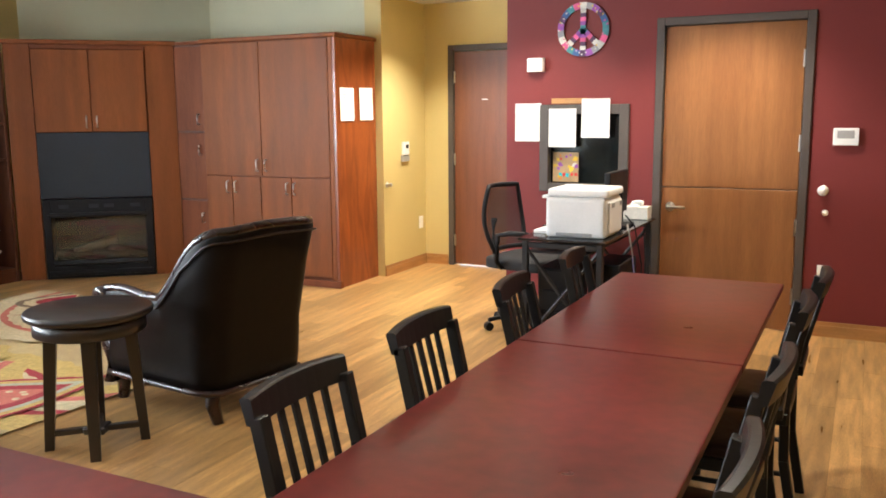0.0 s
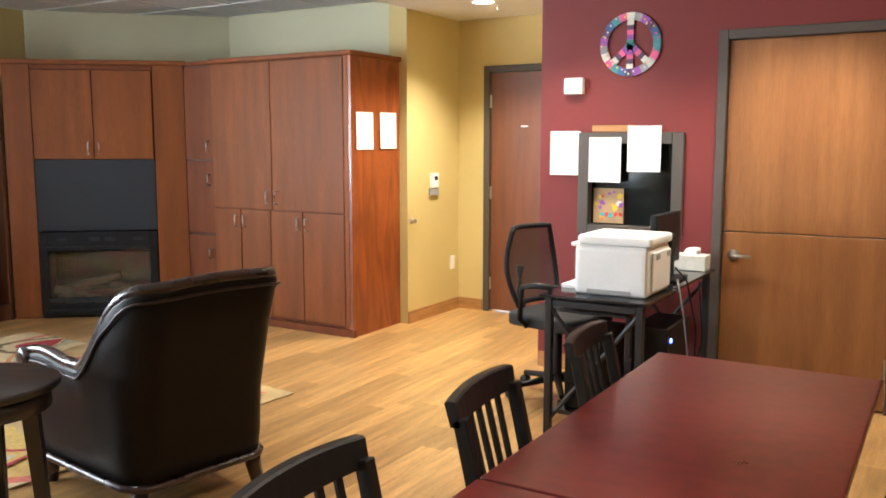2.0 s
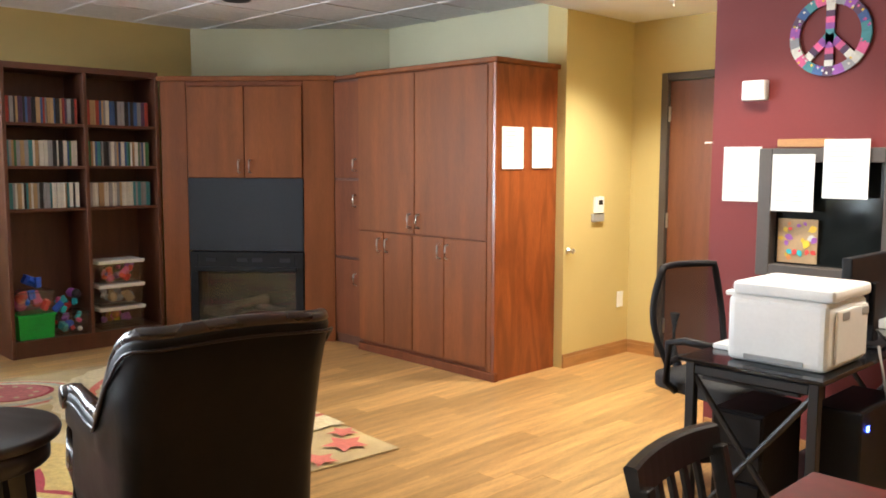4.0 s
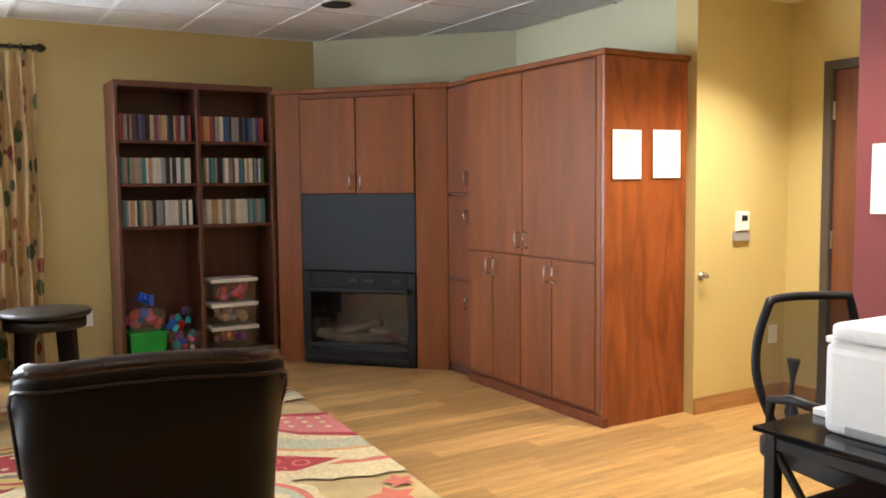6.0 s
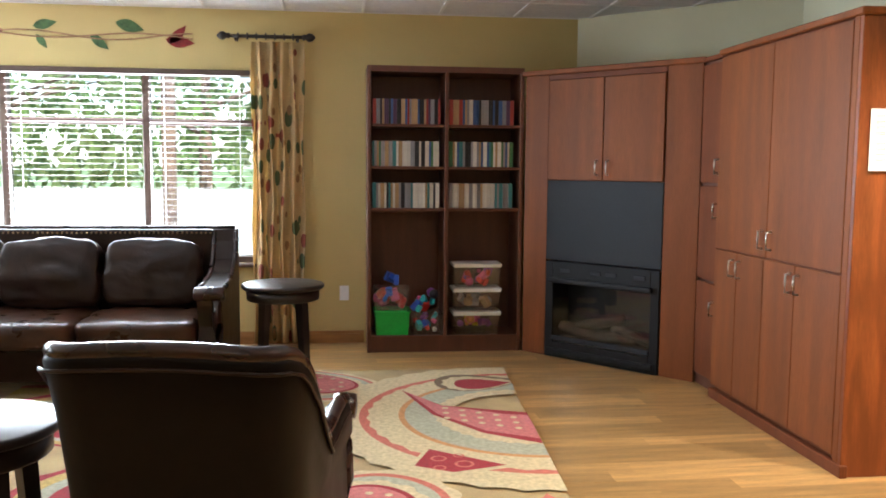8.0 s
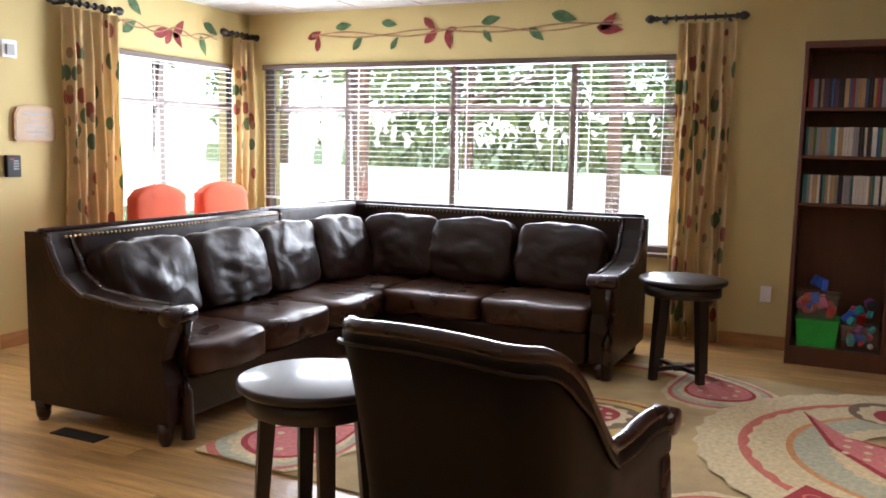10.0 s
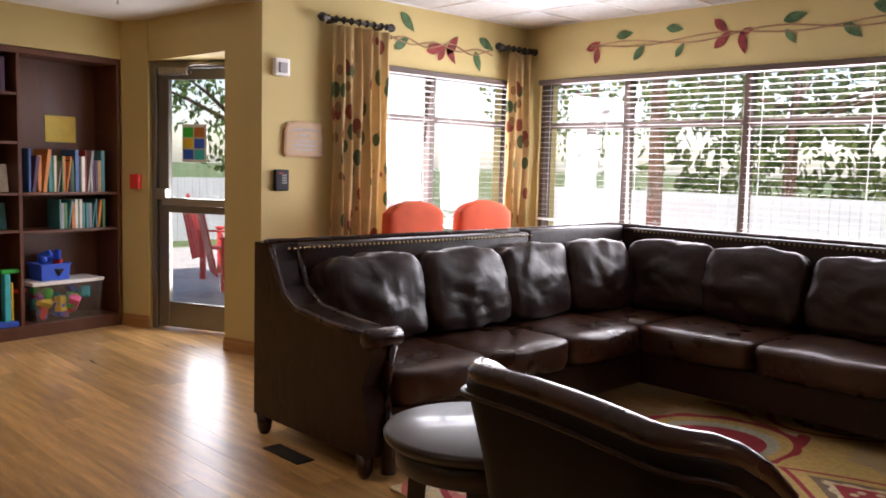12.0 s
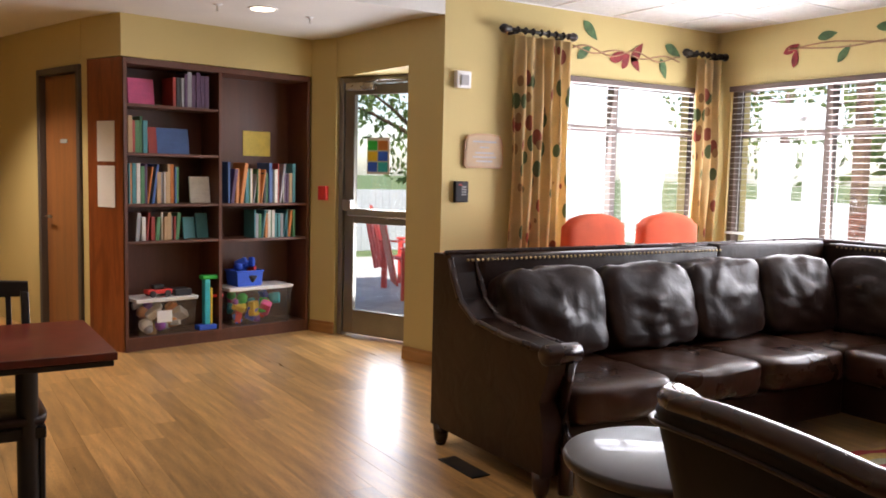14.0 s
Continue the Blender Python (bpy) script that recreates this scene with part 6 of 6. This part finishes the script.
def downlight(x, y, z, on):
    t = thing("downlight", "round recessed ceiling downlight", "downlight", pose(x, y, z), "ceiling downlights")
    bm = bmesh.new()
    seg = 32
    rings = []
    for rr, zz in ((0.105, -0.001), (0.10, -0.008), (0.085, -0.008), (0.08, -0.002)):
        rings.append([bm.verts.new((rr * math.cos(2 * math.pi * i / seg), rr * math.sin(2 * math.pi * i / seg), zz)) for i in range(seg)])
    for a, b2 in zip(rings, rings[1:]):
        for i in range(seg):
            bm.faces.new((a[i], a[(i + 1) % seg], b2[(i + 1) % seg], b2[i]))
    part("trim_ring", bm, WHITE if on else BLACK, t)
    part("lens", lathe(bmesh.new(), [(0.079, -0.004), (0.079, -0.0015)], 24), LAMPE if on else BLACK, t)
    return t


for x, y, z, e in SPOTS:
    downlight(x, y, z + (0.04 if z > 2.48 else 0.03), True)
    lamp("downlight_lamp", "SPOT", (x, y, z), (x, y, 0), e * 0.55, WARM, spot_size=radians(115), spot_blend=0.7, shadow_soft_size=0.06)
for x, y in ((-5.87, 7.03),):
    downlight(x, y, ZT - 0.002, False)
for x, y, z in ((-3.34, 8.76, ZC), (-3.23, 0.19, ZA), (-3.92, 0.14, ZA)):
    sp = thing("sprinkler", "small ceiling sprinkler head", "sprinkler", pose(x, y, z))
    part("cup", lathe(bmesh.new(), [(0.02, -0.01), (0.035, 0)], 16), WHITE, sp)
    part("head", lathe(bmesh.new(), [(0.018, -0.045), (0.006, -0.04), (0.006, -0.01)], 12), STEEL, sp)
single("floor_vent", bbox((-0.15, -0.05, 0.012), (0.15, 0.05, 0.018), 0.002), BLACK, "dark metal floor vent beside the sofa", "vent", pose(-3.64, 2.72, -0.012, 0, 0, 90))

# ---- outside ----
b = bmesh.new()
prism(b, [(-400, -400), (400, -400), (400, 400), (-400, 400)], -0.25, -0.15)
setting("ground", b, GRASS, "green lawn round the building", "ground")
setting("patio", box(bmesh.new(), (-12, -7, -0.149), (-5.0, 6.5, -0.05)), CONC, "pale concrete patio outside the windows", "pavement")
fe = thing("garden_fence", "pale boarded garden fence", "fence")
sl = mesh_of("board", bbox((-0.03, 0, -0.15), (0.0, 0.145, 1.05), 0.003), FENCE)
for i in range(110):
    o = new("board", sl)
    o.parent = fe
    o.matrix_basis = pose(-14.5, -6 + i * 0.15, 0)
sl2 = mesh_of("board", bbox((0, -0.03, -0.15), (0.145, 0.0, 1.05), 0.003), FENCE)
for i in range(70):
    o = new("board", sl2)
    o.parent = fe
    o.matrix_basis = pose(-14.4 + i * 0.15, -9, 0)


def tree(x, y, h, seed, rad):
    r = random.Random(seed)
    t = thing("tree", "leafy green garden tree behind the fence", "tree", pose(x, y, -0.15), "garden trees")
    bm = bmesh.new()
    tube(bm, [(0, 0, 0), (0.05, 0.03, h * 0.3), (-0.05, 0.06, h * 0.6), (0.03, 0, h * 0.9)], 0.17, 8, 0.04)
    for i in range(7):
        a, z = r.uniform(0, 6.28), h * r.uniform(0.3, 0.75)
        tube(bm, [(0, 0, z), (0.5 * rad * math.cos(a), 0.5 * rad * math.sin(a), z + 0.5), (0.9 * rad * math.cos(a), 0.9 * rad * math.sin(a), z + 0.8)], 0.06, 6, 0.015)
    part("trunk", bm, BARK, t)
    vs, fs = [], []
    for i in range(1700):
        while True:
            p = Vector((r.uniform(-1, 1), r.uniform(-1, 1), r.uniform(-1, 1)))
            if 0.25 < p.length < 1 and noise.noise(p * 2.2 + Vector((seed, 0, 0))) > -0.12:
                break
        c = Vector((p.x * rad, p.y * rad, h * 0.62 + p.z * h * 0.42))
        e = Euler((r.uniform(0, 6), r.uniform(0, 6), r.uniform(0, 6))).to_matrix()
        s = r.uniform(0.06, 0.13)
        k = len(vs)
        vs += [c + e @ Vector(q) for q in ((-s, 0, 0), (0, -s * 0.5, 0.02), (s, 0, 0), (0, s * 0.5, 0.02))]
        fs.append((k, k + 1, k + 2, k + 3))
    me = bpy.data.meshes.new("crown")
    me.from_pydata([tuple(v) for v in vs], [], fs)
    me.materials.append(LEAF)
    o = new("crown", me)
    o.parent = t
    return t


for i, (x, y, h, rad) in enumerate(((-17, 3.0, 6.5, 2.6), (-18, -1.5, 7.0, 2.9), (-16.5, 7.0, 6.0, 2.3), (-17.5, -6, 6.5, 2.8), (-19, 11, 7, 3), (-11.5, -11.5, 6, 2.4), (-8, -12, 6.5, 2.6), (-5, -13, 6, 2.5))):
    tree(x, y, h, i + 3, rad)
rw = random.Random(31)
wv, wf = [], []
for i in range(5200):
    t, z = rw.uniform(0, 1), rw.uniform(0, 1) ** 0.8
    c = Vector((-25 + rw.uniform(-2.5, 2.5), -8.5 + 17 * t, 0.2 + 10.5 * z))
    if noise.noise(Vector((c.y * 0.35, c.z * 0.5, 3.0))) < -0.22 and z > 0.3:
        continue
    e = Euler((rw.uniform(0, 6), rw.uniform(0, 6), rw.uniform(0, 6))).to_matrix()
    q, k = rw.uniform(0.16, 0.42), len(wv)
    wv += [tuple(c + e @ Vector(p)) for p in ((-q, 0, 0), (0, -q * 0.55, 0.04), (q, 0, 0), (0, q * 0.55, 0.04))]
    wf.append((k, k + 1, k + 2, k + 3))
me = bpy.data.meshes.new("woodland")
me.from_pydata(wv, [], wf)
me.materials.append(WOODL)
tagged(new("woodland", me), "dense green leafy wood beyond the garden fence", "woodland", kind="stuff")
play = thing("play_frame", "turquoise metal playground handrail outside", "play frame", pose(-13.2, 5.6, -0.15))
for p, q in (((0, -1.3, 1.05), (0, 1.6, 1.75)), ((0, -1.3, 0.55), (0, 1.6, 1.25)), ((0, -1.2, 0), (0, -1.2, 1.1)), ((0, 0.1, 0), (0, 0.1, 1.4)), ((0, 1.4, 0), (0, 1.4, 1.72))):
    part("rail", tube(bmesh.new(), [p, q], 0.035, 8), PALETTE["toy_teal"], play, smooth=True)
post = mesh_of("pergola_post", bbox((-0.07, -0.07, -0.05), (0.07, 0.07, 2.9), 0.008), BARK)
pg = thing("pergola", "brown wooden pergola outside the windows", "pergola")
for x, y in ((-10.6, 0.2), (-10.6, 3.6)):
    o = new("post", post)
    o.parent = pg
    o.matrix_basis = pose(x, y, 0)
part("beam", bbox((-10.7, -0.4, 2.75), (-10.5, 4.2, 2.95), 0.01), BARK, pg)
hs = thing("neighbour_house", "blue-grey sided neighbouring house", "house", pose(-11.5, -22, -0.15))
part("wall", bbox((0, 0, 0), (10, 5, 5.2), 0), SIDING, hs)
part("roof", prism(bmesh.new(), [(-0.4, -0.4), (10.4, -0.4), (10.4, 5.4), (-0.4, 5.4)], 5.2, 5.6), FRAMEG, hs)
for x in (1.2, 4.2, 7.2):
    wd = part("window", bbox((x, 4.98, 2.8), (x + 1.2, 5.03, 4.2), 0.01), FENCE, hs)
    part("pane", bbox((x + 0.08, 5.031, 2.88), (x + 1.12, 5.04, 4.12), 0), DARKG, wd)


def patio_chair(m):
    c = thing("patio_chair", "red painted slatted patio chair outside", "patio chair", m, "red patio chairs")
    for i in range(5):
        part("back_slat", bbox((-0.24 + i * 0.1, -0.3, 0.3), (-0.16 + i * 0.1, -0.28, 1.0 + 0.05 * (2 - abs(i - 2))), 0.004, 1, Matrix.Rotation(radians(12), 4, "X")), REDP, c)
        part("seat_slat", bbox((-0.25, -0.2 + i * 0.1, 0.36), (0.25, -0.12 + i * 0.1, 0.38), 0.004), REDP, c)
    for s in (-1, 1):
        part("arm", bbox((s * 0.28 - 0.05, -0.25, 0.58), (s * 0.28 + 0.05, 0.35, 0.60), 0.004), REDP, c)
        for y in (-0.2, 0.3):
            part("leg", bbox((s * 0.28 - 0.03, y - 0.03, 0), (s * 0.28 + 0.03, y + 0.03, 0.58), 0.004), REDP, c)
    return c


pch = patio_chair(pose(-6.75, -3.4, -0.05, 0, 0, 40))
copy_thing(pch, pose(-6.2, -2.0, -0.05, 0, 0, 70))

# ---- floor planks ----
fb = box(bmesh.new(), (-7.5, 0.62, -0.12), (2.8, 9.9, -0.004))
box(fb, (-5.0, -3.3, -0.12), (2.8, 0.619, -0.004))
setting("floor", fb, SEAM, "dark joints under the oak plank floor", "floor")
fl = bpy.data.objects["floor"]
PW, PL = 0.125, 1.21
pm = {}
rest_v, rest_f = [], []
rp = random.Random(2)
count = 0
i = 0
x = -7.40
while x < XE:
    ymin = -3.1 if x > -5.0 else 0.63
    y = ymin - rp.uniform(0, PL)
    while y < 9.5:
        y0, y1 = max(y, ymin), min(y + PL, 9.55)
        if y1 - y0 > 0.05:
            near = -5.2 < x < -2.2 and 2.2 < y < 8.8 or (-4.4 < x < -2.2 and 0 < y < 3)
            g0 = 0.0005
            if near and count < 300:
                key = round(y1 - y0, 2)
                if key not in pm:
                    pm[key] = mesh_of("plank", box(bmesh.new(), (g0, g0, -0.02), (PW - g0, y1 - y0 - g0, 0.0), 0.0), OAK)
                o = new("plank", pm[key])
                o.parent = fl
                o.matrix_basis = pose(x, y0, rp.uniform(-0.0003, 0.0003))
                count += 1
            else:
                k = len(rest_v)
                dz = rp.uniform(-0.0003, 0.0003)
                rest_v += [(x + g0, y0 + g0, -0.02), (x + PW - g0, y0 + g0, -0.02), (x + PW - g0, y1 - g0, -0.02), (x + g0, y1 - g0, -0.02), (x + g0, y0 + g0, dz), (x + PW - g0, y0 + g0, dz), (x + PW - g0, y1 - g0, dz), (x + g0, y1 - g0, dz)]
                rest_f += [(k + 4, k + 5, k + 6, k + 7), (k, k + 1, k + 5, k + 4), (k + 1, k + 2, k + 6, k + 5), (k + 2, k + 3, k + 7, k + 6), (k + 3, k, k + 4, k + 7)]
        y += PL
    x += PW
me = bpy.data.meshes.new("planks")
me.from_pydata(rest_v, [], rest_f)
me.materials.append(OAKI)
o = tagged(new("planks", me), kind="stuff")
o.parent = fl
